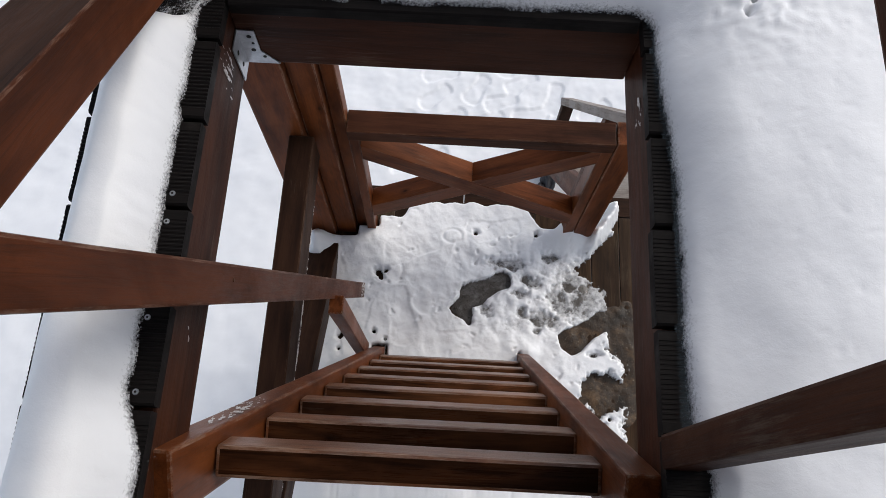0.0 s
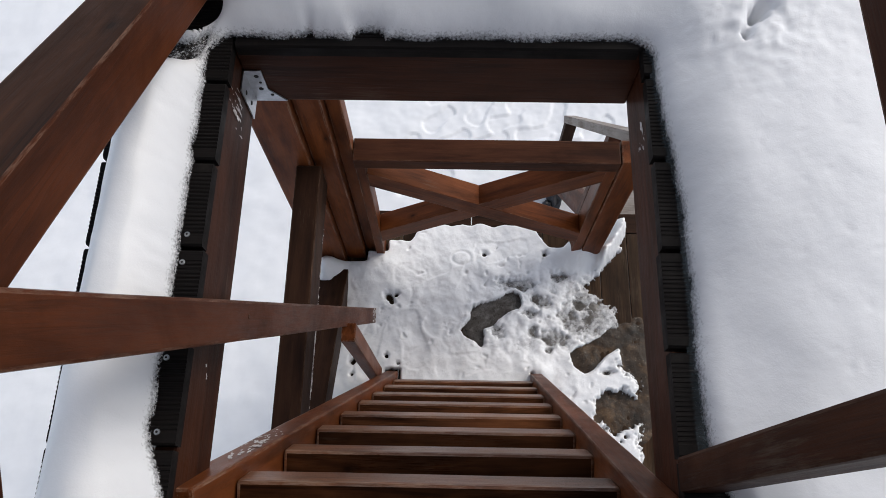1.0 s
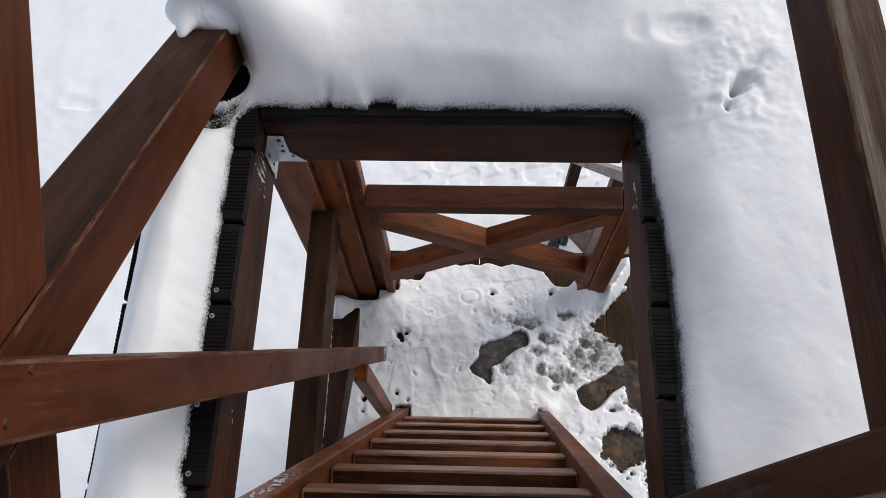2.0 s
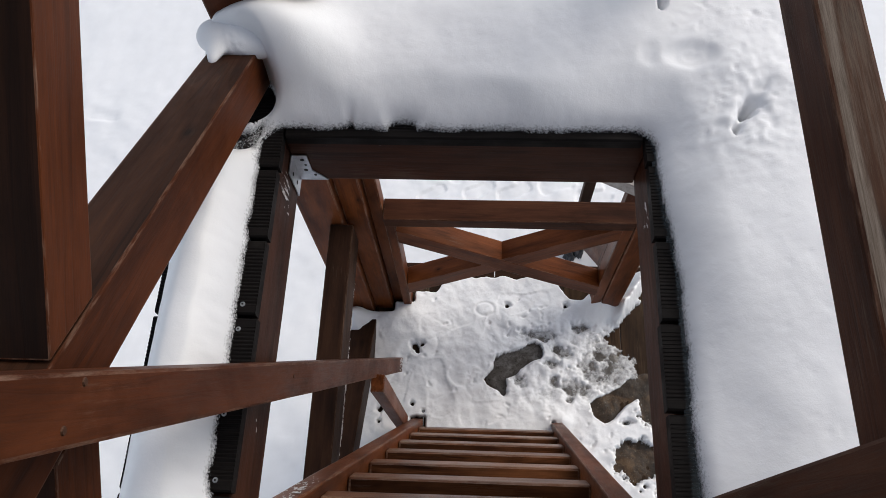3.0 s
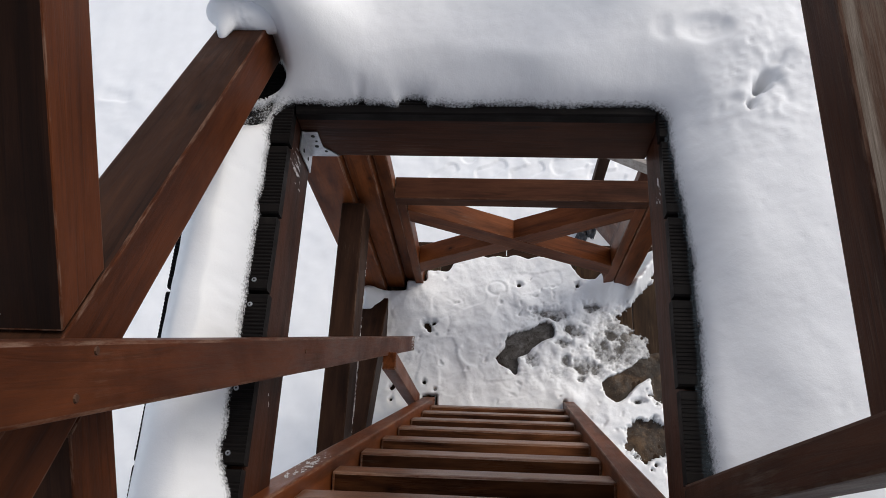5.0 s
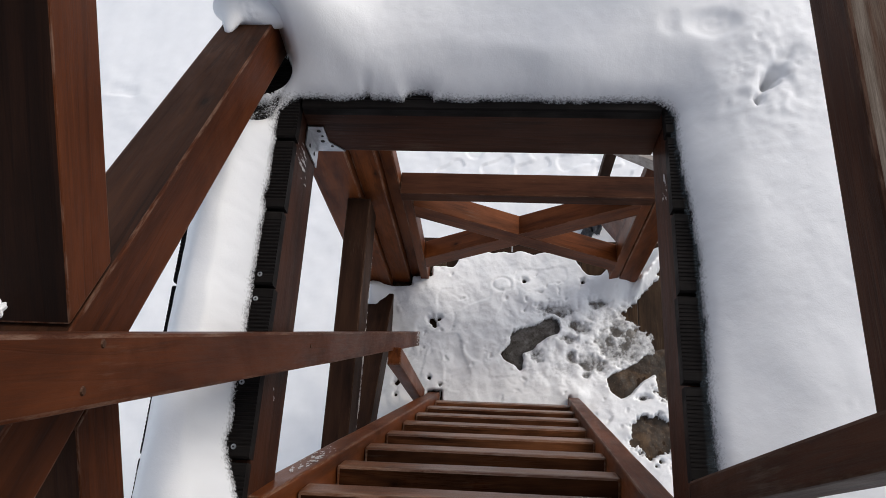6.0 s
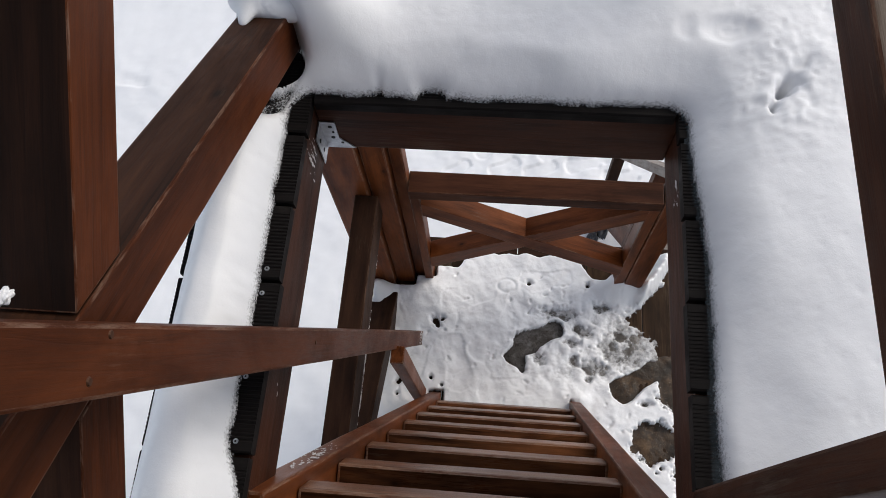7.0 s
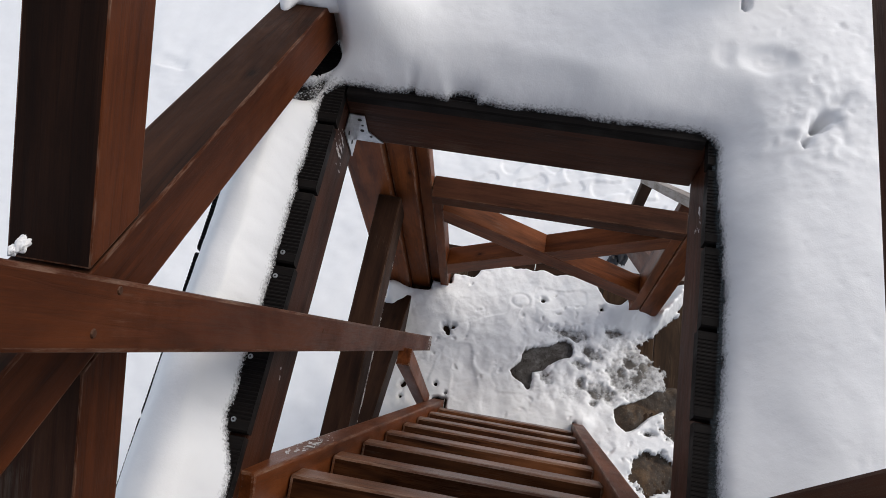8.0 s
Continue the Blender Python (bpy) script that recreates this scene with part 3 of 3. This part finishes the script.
# ---- unseen plank wall, added behind the upper deck to block light from there ----
shade_wall = thing("added_shade_wall", "unseen dark plank wall added behind the deck to block light", "wall", kind="structure")
for k in range(9):
    x = -0.478 + 0.1265 * (k + 0.5)
    beam("wall_plank", (x, -0.475, DECK - 0.16), (x, -0.475, 4.25), 0.124, 0.024, WOOD_DARK, shade_wall, up=(0, 1, 0))

# ---- upper railing on the hatch's left ----
left_guard = thing("upper_railing", "red-brown timber railing with crossed braces beside the hatch", "railing", at=(-0.39, 0.3, DECK))
SX, SW, SH = -0.387, 0.084, 0.078
da = Vector((0, 1, -0.58)).normalized()
db = Vector((0, 1, 0.60)).normalized()
XC = Vector((SX, 0.297, 2.5355))
# upper faces darker than the sides, darkest on the far rising piece
beam("brace", XC - da * 0.76, XC + da * 0.79, SW, SH, WOOD, left_guard, bevel=0.003, top=WOOD_UPPER)
beam("brace", XC + db * 0.049, XC + db * 0.78, SW - 0.002, SH, WOOD, left_guard, bevel=0.002, cut0=-0.556, cut1=-0.556, top=WOOD_UPPER_DARK)
beam("brace", XC - db * 0.74, XC - db * 0.049, SW - 0.002, SH, WOOD, left_guard, bevel=0.002, cut0=-0.556, cut1=-0.556, top=WOOD_UPPER)
beam("top_rail", (SX, -0.42, 3.02), (SX, 1.10, 3.02), 0.10, 0.05, WOOD, left_guard)
beam("post", (-0.375, 1.04, DECK), (-0.375, 1.04, 2.993), 0.10, 0.11, WOOD, left_guard, up=(1, 0, 0))
beam("post", (-0.375, -0.40, DECK), (-0.375, -0.40, 2.993), 0.06, 0.11, WOOD, left_guard, up=(1, 0, 0))

beam("half_post", (-0.284, 1.082, DECK), (-0.284, 1.082, 2.993), 0.05, 0.068, WOOD_BROWN, left_guard, up=(1, 0, 0))

right_guard = thing("hatch_guard", "brown post and hand rail beside the hatch", "railing", at=(0.33, 0.22, DECK))
beam("post", (0.334, 0.216, DECK), (0.334, 0.216, 3.0), 0.042, 0.048, WOOD_BROWN, right_guard, up=(1, 0, 0))
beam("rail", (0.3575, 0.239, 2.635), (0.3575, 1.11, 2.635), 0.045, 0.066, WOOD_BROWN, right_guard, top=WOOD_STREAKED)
beam("post", (0.356, 1.142, DECK), (0.356, 1.142, 2.72), 0.06, 0.06, WOOD, right_guard, up=(1, 0, 0))

# ---- stair down from the landing ----
stair = thing("stair", "steep timber stair with a weathered hand rail down to the snow", "stairs", at=(1.05, 2.0, GROUND))
S2 = 0.6414
for x in (0.74, 1.40):
    beam("stringer", (x, 1.448, -0.10), (x, 1.448 + S2 * 1.85, -1.95), 0.045, 0.14, WOOD, stair, up=(0, 1, 0.64))
for k in range(9):
    z = -0.22 - 0.2 * k
    beam("tread", (0.765, 1.448 + S2 * (-z - 0.10), z), (1.375, 1.448 + S2 * (-z - 0.10), z), 0.11, 0.036, WOOD_GREY, stair)
beam("handrail", (0.735, 1.37, 0.84), (0.735, 2.545, -0.998), 0.07, 0.045, WOOD_GREY, stair, up=(0, 1, 0.64), label="grey weathered hand rail")
beam("handrail_post", (0.735, 2.50, -1.95), (0.735, 2.50, -0.95), 0.045, 0.07, WOOD_DARK, stair, up=(1, 0, 0))
beam("handrail_post", (0.735, 1.80, -0.75), (0.735, 1.80, 0.15), 0.045, 0.06, WOOD, stair, up=(1, 0, 0))

# ---- snow on the upper deck ----
def upper_edges(X, Y):
    """Distances from the snow's edges, metres, positive on the snow."""
    n = 0.006 * wave(X, Y, 14, 51, 3) + 0.001 * wave(X, Y, 60, 52, 2)
    x0 = -0.345 + 0.027 * smooth01(0.26, 0.17, Y)
    x1 = 0.344 - 0.019 * smooth01(0.55, 0.8, Y)
    y1 = 0.847
    cx, cy = (x0 + x1) / 2, (0.05 + y1) / 2
    r = 0.035
    qx, qy = np.abs(X - cx) - (x1 - x0) / 2 + r, np.where(Y > cy, Y - y1, -1.0) + r
    hole = np.hypot(np.maximum(qx, 0), np.maximum(qy, 0)) + np.minimum(np.maximum(qx, qy), 0) - r
    outer = X + 0.4785 - 0.0065 * smooth01(0.2, 0.6, Y)
    bare = np.minimum(np.hypot((X + 0.395) / 0.06, (Y - 0.897) / 0.055) * 0.055 - 0.055, np.hypot((X - 0.338) / 0.030, (Y - 0.178) / 0.034) * 0.032 - 0.032)
    notch = np.hypot((X + 0.105) / 0.026, (Y - 0.843) / 0.018) * 0.018 - 0.018
    nick = np.hypot((X + 0.195) / 0.006, (Y - 0.843) / 0.011) * 0.010 - 0.010
    return hole + n, bare + n, np.minimum(notch, nick) + n, outer + 0.3 * n, hole


def upper_edge(X, Y):
    return np.minimum.reduce(upper_edges(X, Y)[:4])


def upper_height(X, Y):
    hole, bare, notch, outer, clean = upper_edges(X, Y)
    d = np.minimum.reduce((hole, bare, notch, outer))
    # a soft convex bank up to a crest, then a gently swelling top
    right = smooth01(0.28, 0.34, X)
    crest = 0.066 + 0.034 * wave(X, Y, 4.5, 68, 3) + right * (0.004 + 0.040 * smooth01(0.70, 0.35, Y))
    slope = np.clip(clean / crest, 0, None)
    wide = (0.40 * smooth01(-0.25, 1.2, slope) - 0.035 + 0.42 * (1 - np.exp(-1.1 * slope ** 1.3)) + 0.25 * smooth01(0.03, 0.22, clean)) * smooth01(0.0, 0.025, bare) * smooth01(0.0, 0.06, outer)
    left = smooth01(-0.30, -0.36, X)
    z = DECK - 0.012 + 0.036 * (1 - np.exp(-np.clip(d + 0.004, 0, None) / 0.010)) + 0.064 * np.clip(wide, 0, None) + left * smooth01(0.0, 0.04, hole) * (0.046 - 0.050 * smooth01(0.115, 0.0, outer)) * smooth01(0.90, 0.80, Y)
    z = z - 0.02 * smooth01(0.004, -0.006, d)
    z = z + 0.094 * np.exp(-(np.abs(X + 0.330) / 0.105) ** 2.4 - ((Y - 0.965) / 0.065) ** 2) * smooth01(0.0, 0.015, d)
    z = z + wide * (0.009 * wave(X, Y, 3, 61, 2) + 0.0030 * wave(X, Y, 10, 74, 2)) + 0.0006 * wave(X, Y, 45, 62, 3) * smooth01(0, 0.03, d)
    # trodden, crumbly snow on the far side
    rough = smooth01(0.33, 0.42, X + 0.03 * wave(X, Y, 9, 75, 2)) * smooth01(0.72, 0.84, Y + 0.05 * wave(X, Y, 7, 76, 2))
    z = z + rough * (0.003 * wave(X, Y, 12, 63, 4) + 0.002 * np.abs(wave(X, Y, 22, 65, 4)) + 0.0012 * wave(X, Y, 50, 66, 3) - 0.002 * smooth01(0.35, 0.6, wave(X, Y, 40, 77, 2)))
    z = z - 0.0008 * right * smooth01(0.35, 0.6, wave(X, Y, 40, 79, 2)) * smooth01(1.0, 1.4, slope)
    # a shallow oval dish with a dent in it, and a small deep hole
    dish = np.hypot((X - 0.380) / 0.047, (Y - 0.953) / 0.027) + 0.10 * wave(X, Y, 18, 64, 2)
    z = z - 0.009 * (1 - smooth01(0.45, 1.15, dish)) - 0.003 * (1 - smooth01(0.1, 0.45, dish))
    dish = np.hypot((X - 0.318) / 0.030, (Y - 0.957) / 0.026)
    z = z - 0.003 * (1 - smooth01(0.5, 1.1, dish)) * smooth01(0.33, 0.31, X)
    z = z - 0.045 * (1 - smooth01(0.4, 1.3, np.hypot((X - 0.337) / 0.007, (Y - 1.06) / 0.016) + 0.5 * wave(X, Y, 40, 64, 3)))
    # a crumbled gouge, wide and shallow at its head, narrow and deep at its tip
    run, off = (X - 0.500) * -0.503 + (Y - 0.915) * -0.864, (X - 0.500) * 0.864 + (Y - 0.915) * -0.503
    off = off + 0.010 * wave(X, Y, 24, 69, 4) + 0.004 * wave(X, Y, 75, 80, 2)
    u = run / 0.127
    gape = 0.013 * np.clip(1 - u, 0, 1) + 0.0045
    depth = 0.010 + 0.082 * np.exp(-((u - 0.58) / 0.12) ** 2) + 0.085 * np.exp(-((u - 0.93) / 0.055) ** 2)
    z = z - depth * np.exp(-(off / gape) ** 2) * smooth01(-0.10, 0.25, u) * smooth01(1.08, 0.94, u)
    crumble = np.exp(-((X - 0.46) / 0.065) ** 2 - ((Y - 0.85) / 0.085) ** 2)
    z = z + crumble * (0.010 * np.abs(wave(X, Y, 20, 72, 4)) + 0.006 * wave(X, Y, 45, 73, 3))
    thin_spot = np.exp(-((X + 0.388) / 0.055) ** 2 - ((Y - 0.838) / 0.055) ** 2)
    w = np.clip(1.5 * thin_spot, 0, 1) * smooth01(0.0, 0.01, d)
    return z * (1 - w) + w * np.minimum(z, DECK + 0.003 + 0.006 * wave(X, Y, 30, 67, 3))


upper_snow = sheet("upper_snow", span((-0.50, 0.66, 0.0038)), span((-0.44, 0.05, 0.02), (0.05, 1.12, 0.0038), (1.12, 1.34, 0.02)), upper_height, SNOW,
                   keep=lambda X, Y, Z: upper_edge(X, Y) > -0.006, thin=lambda X, Y, Z: np.exp(-np.clip(Z - DECK, 0, 1) / 0.013))
tagged(upper_snow, "soft white snow with melted edges on the upper deck", "snow", kind="stuff")


# a glassy rim of ice along the melting edge
def make_ice():
    m = Mat("grey_ice", (0.07, 0.085, 0.09), 0.15, 0.0, 0.4)
    m.bump(m.noise(m.coords(shift=False), 40, 4), 0.3, 0.003)
    clear = m.n.new("ShaderNodeBsdfTransparent")
    mx = m.n.new("ShaderNodeMixShader")
    m.l.new(m.ramp(m.noise(m.coords(shift=False), 25, 4), (0.35, 0.75), (0.65, 0.45)), mx.inputs[0])
    m.l.new(m.b.outputs[0], mx.inputs[1])
    m.l.new(clear.outputs[0], mx.inputs[2])
    m.l.new(mx.outputs[0], m.n["Material Output"].inputs["Surface"])
    return m.m


def ice_reach(X, Y):
    return upper_edges(X, Y)[4] + 0.002 + 0.005 * wave(X, Y, 7, 91, 3) + 0.004 * smooth01(0.5, 0.3, Y)


ice = sheet("ice_rim", span((0.30, 0.42, 0.004)), span((0.20, 0.84, 0.005)), lambda X, Y: DECK - 0.002 + 0.008 * (1 - np.exp(-np.clip(ice_reach(X, Y), 0, None) / 0.004)), make_ice(),
            keep=lambda X, Y, Z: (ice_reach(X, Y) > 0) & (X > HX1 + 0.004))
tagged(ice, "glassy grey rim of ice along the melting snow", "ice", kind="stuff")

# ---- small things ----
def lump(name, pieces, material, seed, label, category, rough=0.12):
    """Rounded lumps of snow or stone run together: (centre, radii)."""
    bm = bmesh.new()
    for centre, radii in pieces:
        made = bmesh.ops.create_icosphere(bm, subdivisions=4, radius=1.0)
        for v in made["verts"]:
            k = 1 + rough * noise.noise(v.co * 1.6 + Vector((seed, 0, 0))) + rough * 0.4 * noise.noise(v.co * 5 + Vector((0, seed, 0)))
            v.co = Vector(centre) + Vector((v.co.x * radii[0], v.co.y * radii[1], v.co.z * radii[2])) * k
    return tagged(part(name, bm, material, smooth=True), label, category)


SNOW_LUMP = make_snow("lump_snow", (0.89, 0.90, 0.92), thin=False)


def drift(name, blobs, seed, label):
    """A soft lump round its first blob: the surface of blobs run together."""
    centre = Vector(blobs[0][0])

    def field(p):
        return sum(math.exp(-sum(((p[a] - c[a]) / r[a]) ** 2 for a in range(3))) for c, r in blobs)

    bm = bmesh.new()
    bmesh.ops.create_icosphere(bm, subdivisions=5, radius=1.0)
    for v in bm.verts:
        way, lo, hi = v.co.normalized(), 0.0, 0.2
        for _ in range(16):
            m = (lo + hi) / 2
            if field(centre + way * m) > 0.45:
                lo = m
            else:
                hi = m
        v.co = centre + way * (lo + 0.002 * noise.noise(way * 2.5 + Vector((seed, 0, 0))) + 0.0004 * noise.noise(way * 9))
    return tagged(part(name, bm, SNOW_LUMP, smooth=True), label, "snow")


drift("snow_clump", [((-0.385, 0.955, 2.222), (0.040, 0.032, 0.020)), ((-0.424, 0.956, 2.228), (0.022, 0.028, 0.014)), ((-0.345, 0.955, 2.208), (0.044, 0.030, 0.026)),
                     ((-0.408, 0.912, 2.232), (0.011, 0.024, 0.010))], 3, "clump of wet snow resting on the brace foot")
lump("snow_crumb", [((-0.402, 0.306, 2.606), (0.006, 0.008, 0.004)), ((-0.407, 0.299, 2.607), (0.004, 0.005, 0.004))], SNOW_LUMP, 9, "small crumb of ice on the crossed brace", "snow", 0.5)
DARK_STONE = Mat("dark_wet_stone", (0.03, 0.03, 0.035), 0.4).m
lump("stone", [((0.76, 2.46, GROUND - 0.01), (0.05, 0.12, 0.07)), ((0.70, 2.36, GROUND - 0.02), (0.04, 0.05, 0.05))], DARK_STONE, 5, "dark wet stone poking out of the snow", "stone", 0.4)


def hanger():
    """The joist hanger in the hatch's far corner."""
    t = thing("joist_hanger", "galvanised steel joist hanger with nail holes", "bracket", at=(-0.317, 0.845, JOIST_LOW))
    outline = [(-0.3185, 2.027), (-0.289, 2.027), (-0.289, 1.972), (-0.262, 1.937), (-0.3185, 1.937)]
    bm = bmesh.new()
    front = [bm.verts.new((x, 0.8440, z)) for x, z in outline]
    rear = [bm.verts.new((x, 0.8462, z)) for x, z in outline]
    bm.faces.new(front)
    bm.faces.new(rear[::-1])
    for k in range(len(outline)):
        bm.faces.new((front[k], front[(k + 1) % 5], rear[(k + 1) % 5], rear[k]))
    bmesh.ops.recalc_face_normals(bm, faces=bm.faces)
    face = adopt(part("face_plate", bm, ZINC), t)
    bm = bmesh.new()
    bmesh.ops.create_cube(bm, size=1.0, matrix=Matrix.Translation((-0.3176, 0.826, 1.982)) @ Matrix.Diagonal((0.002, 0.038, 0.09, 1)))
    side = adopt(part("side_plate", bm, ZINC), t)
    for x, z, r in ((-0.300, 2.012, 0.004), (-0.300, 1.975, 0.004), (-0.297, 1.994, 0.0025), (-0.285, 1.957, 0.003)):
        bm = bmesh.new()
        bmesh.ops.create_cone(bm, cap_ends=True, segments=12, radius1=r, radius2=r, depth=0.001, matrix=Matrix.Translation((x, 0.8437, z)) @ Matrix.Rotation(radians(90), 4, "X"))
        part("nail_hole", bm, HOLE, face)
    for y, z in ((0.82, 2.0), (0.822, 1.965)):
        bm = bmesh.new()
        bmesh.ops.create_cone(bm, cap_ends=True, segments=12, radius1=0.004, radius2=0.004, depth=0.001, matrix=Matrix.Translation((-0.3163, y, z)) @ Matrix.Rotation(radians(90), 4, "Y"))
        part("nail_hole", bm, HOLE, side)


hanger()


def screw_mesh():
    bm = bmesh.new()
    bmesh.ops.create_cone(bm, cap_ends=True, segments=14, radius1=0.0042, radius2=0.0036, depth=0.0016)
    inner = bmesh.ops.create_cone(bm, cap_ends=True, segments=8, radius1=0.0016, radius2=0.0016, depth=0.0006, matrix=Matrix.Translation((0, 0, 0.0010)))
    for f in {f for v in inner["verts"] for f in v.link_faces}:
        f.material_index = 1
    me = bpy.data.meshes.new("screw")
    bm.to_mesh(me)
    bm.free()
    me.materials.append(ZINC)
    me.materials.append(HOLE)
    return me


SCREW = screw_mesh()
for x, y in ((-0.339, 0.524), (-0.340, 0.483), (-0.342, 0.351), (-0.340, 0.256), (-0.341, 0.391)):
    ob = new("screw", SCREW)
    ob.parent = upper_deck
    ob.location = (x, y, DECK + 0.0006)
for y, z in ((0.265, 2.66), (0.225, 2.674), (0.437, 2.002)):
    bm = bmesh.new()
    bmesh.ops.create_cone(bm, cap_ends=True, segments=10, radius1=0.004, radius2=0.003, depth=0.0015, matrix=Matrix.Translation((-0.2695, y, z)) @ Matrix.Rotation(radians(90), 4, "Y"))
    nail = part("nail", bm, RUST, handrail, "rusty nail head")
    nail.matrix_parent_inverse = handrail.matrix_basis.inverted()

def film(name, m, length, width, cover, seed, label, stretch=3.0, along=1.0):
    """A ragged film of ice or bared wood, lying on a face; m: its frame, x along the timber."""
    xs, ys = np.arange(-length / 2, length / 2, 0.0022), np.arange(-width / 2, width / 2, 0.0016)
    X, Y = np.meshgrid(xs, ys)
    keep = wave(X * along, Y * stretch, 45, seed, 4) + 0.5 * wave(X * along, Y * stretch, 14, seed + 1, 2) + cover - (2 * X / length) ** 2 * 0.5 - (2 * Y / width) ** 4 * 0.3 > 0
    bm = bmesh.new()
    cells = [(a, b) for a in range(len(ys) - 1) for b in range(len(xs) - 1) if keep[a, b]]
    at = {}
    for a, b in cells:
        corner = []
        for i, j in ((a, b), (a, b + 1), (a + 1, b + 1), (a + 1, b)):
            if (i, j) not in at:
                at[i, j] = bm.verts.new(m @ Vector((xs[j], ys[i], 0.0006 + 0.0004 * float(keep[i, j]))))
            corner.append(at[i, j])
        bm.faces.new(corner)
    return tagged(part(name, bm, FROST, smooth=True), label, "frost", kind="stuff")


def make_frost():
    f = Mat("frost", (0.55, 0.53, 0.52), 0.4)
    n = f.noise(f.coords(), 160, 4)
    f.set(Base_Color=f.ramp(n, (0.35, (0.30, 0.25, 0.22)), (0.65, (0.66, 0.65, 0.65))))
    return f.m


FROST = make_frost()


def face_frame(p, x, nrm):
    x, nrm = Vector(x).normalized(), Vector(nrm).normalized()
    m = Matrix((x, nrm.cross(x), nrm)).transposed().to_4x4()
    m.translation = Vector(p)
    return m


up_left = Vector((-0.0526, -SL, 1)).normalized()
out_front = Vector((0, 1, SL)).normalized()
film("frost", face_frame(on_ladder(-0.214, 1.74, 0.766, 0.0526), up_left, out_front), 0.36, 0.040, -0.12, 3, "thin white frost along the ladder stringer")
film("frost", face_frame((-0.3195, 0.775, 2.035), (0, 1, 0), (1, 0, 0)), 0.08, 0.10, -0.12, 7, "pale scratches on the hatch joist", 0.5, along=4.0)
film("frost", face_frame((-0.3195, 0.352, 2.01), (0, 1, 0.6), (1, 0, 0)), 0.05, 0.02, -0.32, 11, "pale scuff on the hatch joist")
film("frost", face_frame((0.3255, 0.745, 2.035), (0, 1, -0.9), (-1, 0, 0)), 0.11, 0.10, -0.34, 17, "pale scuffs on the hatch joist", 2.0)
film("frost", face_frame((-0.3972, 0.62, 0.772), (0, 1, 0), (1, 0, 0)), 1.0, 0.024, -0.02, 31, "crumbs of snow along the side railing", 1.5)
film("frost", face_frame((-0.344, 0.50, 2.405), (0, 1, -0.58), (1, 0, 0)), 0.10, 0.05, -0.42, 29, "pale specks on the brace", 1.0)
rail_way = Vector((0, -0.2848, 1)).normalized()
film("frost", face_frame((-0.2698, HC - 0.2848 * 0.26, 0.26), rail_way, (1, 0, 0)), 0.14, 0.056, 0.08, 13, "bare worn end of the hand rail")

# ---- deck boards, last ----
def board_mesh(length, width, thick=0.023):
    """A grooved composite board along x."""
    prof = [(-width / 2, -thick / 2), (-width / 2, thick / 2 - 0.003), (-width / 2 + 0.003, thick / 2)]
    y = -width / 2 + 0.016
    while y < width / 2 - 0.016:
        prof += [(y, thick / 2), (y + 0.001, thick / 2 - 0.0012), (y + 0.003, thick / 2 - 0.0012), (y + 0.004, thick / 2)]
        y += 0.0062
    prof += [(width / 2 - 0.003, thick / 2), (width / 2, thick / 2 - 0.003), (width / 2, -thick / 2)]
    bm = bmesh.new()
    a = [bm.verts.new((-length / 2, p, q)) for p, q in prof]
    b = [bm.verts.new((length / 2, p, q)) for p, q in prof]
    n = len(prof)
    for i in range(n):
        bm.faces.new((a[i], b[i], b[(i + 1) % n], a[(i + 1) % n]))
    bm.faces.new(a)
    bm.faces.new(b[::-1])
    bmesh.ops.recalc_face_normals(bm, faces=bm.faces)
    return bm


def board(x0, x1, y0, y1):
    ob = part("deck_board", board_mesh(x1 - x0, y1 - y0), COMPOSITE, upper_deck)
    ob.location = ((x0 + x1) / 2, (y0 + y1) / 2, DECK - 0.0115)
    return ob


for k in range(-5, 8):
    y0, y1 = 0.2335 + 0.139 * k + 0.003, 0.2335 + 0.139 * (k + 1) - 0.003
    z0, z1 = 0.237 + 0.1337 * k + 0.003, 0.237 + 0.1337 * (k + 1) - 0.003
    if y1 < HY0 or y0 > HY1:
        board(-0.478, 0.66, y0, y1)
    else:
        jig = 0.002 * math.sin(k * 2.1)
        board(-0.478, HX0 + jig, z0 - (0.003 if k < 0 else 0), min(z1, 0.921) if k < 4 else 0.921)
        board(HX1 - jig, 0.66, y0, y1)
        if y1 > HY1:
            board(HX0 + 0.006, HX1 - 0.006, HY1, y1)
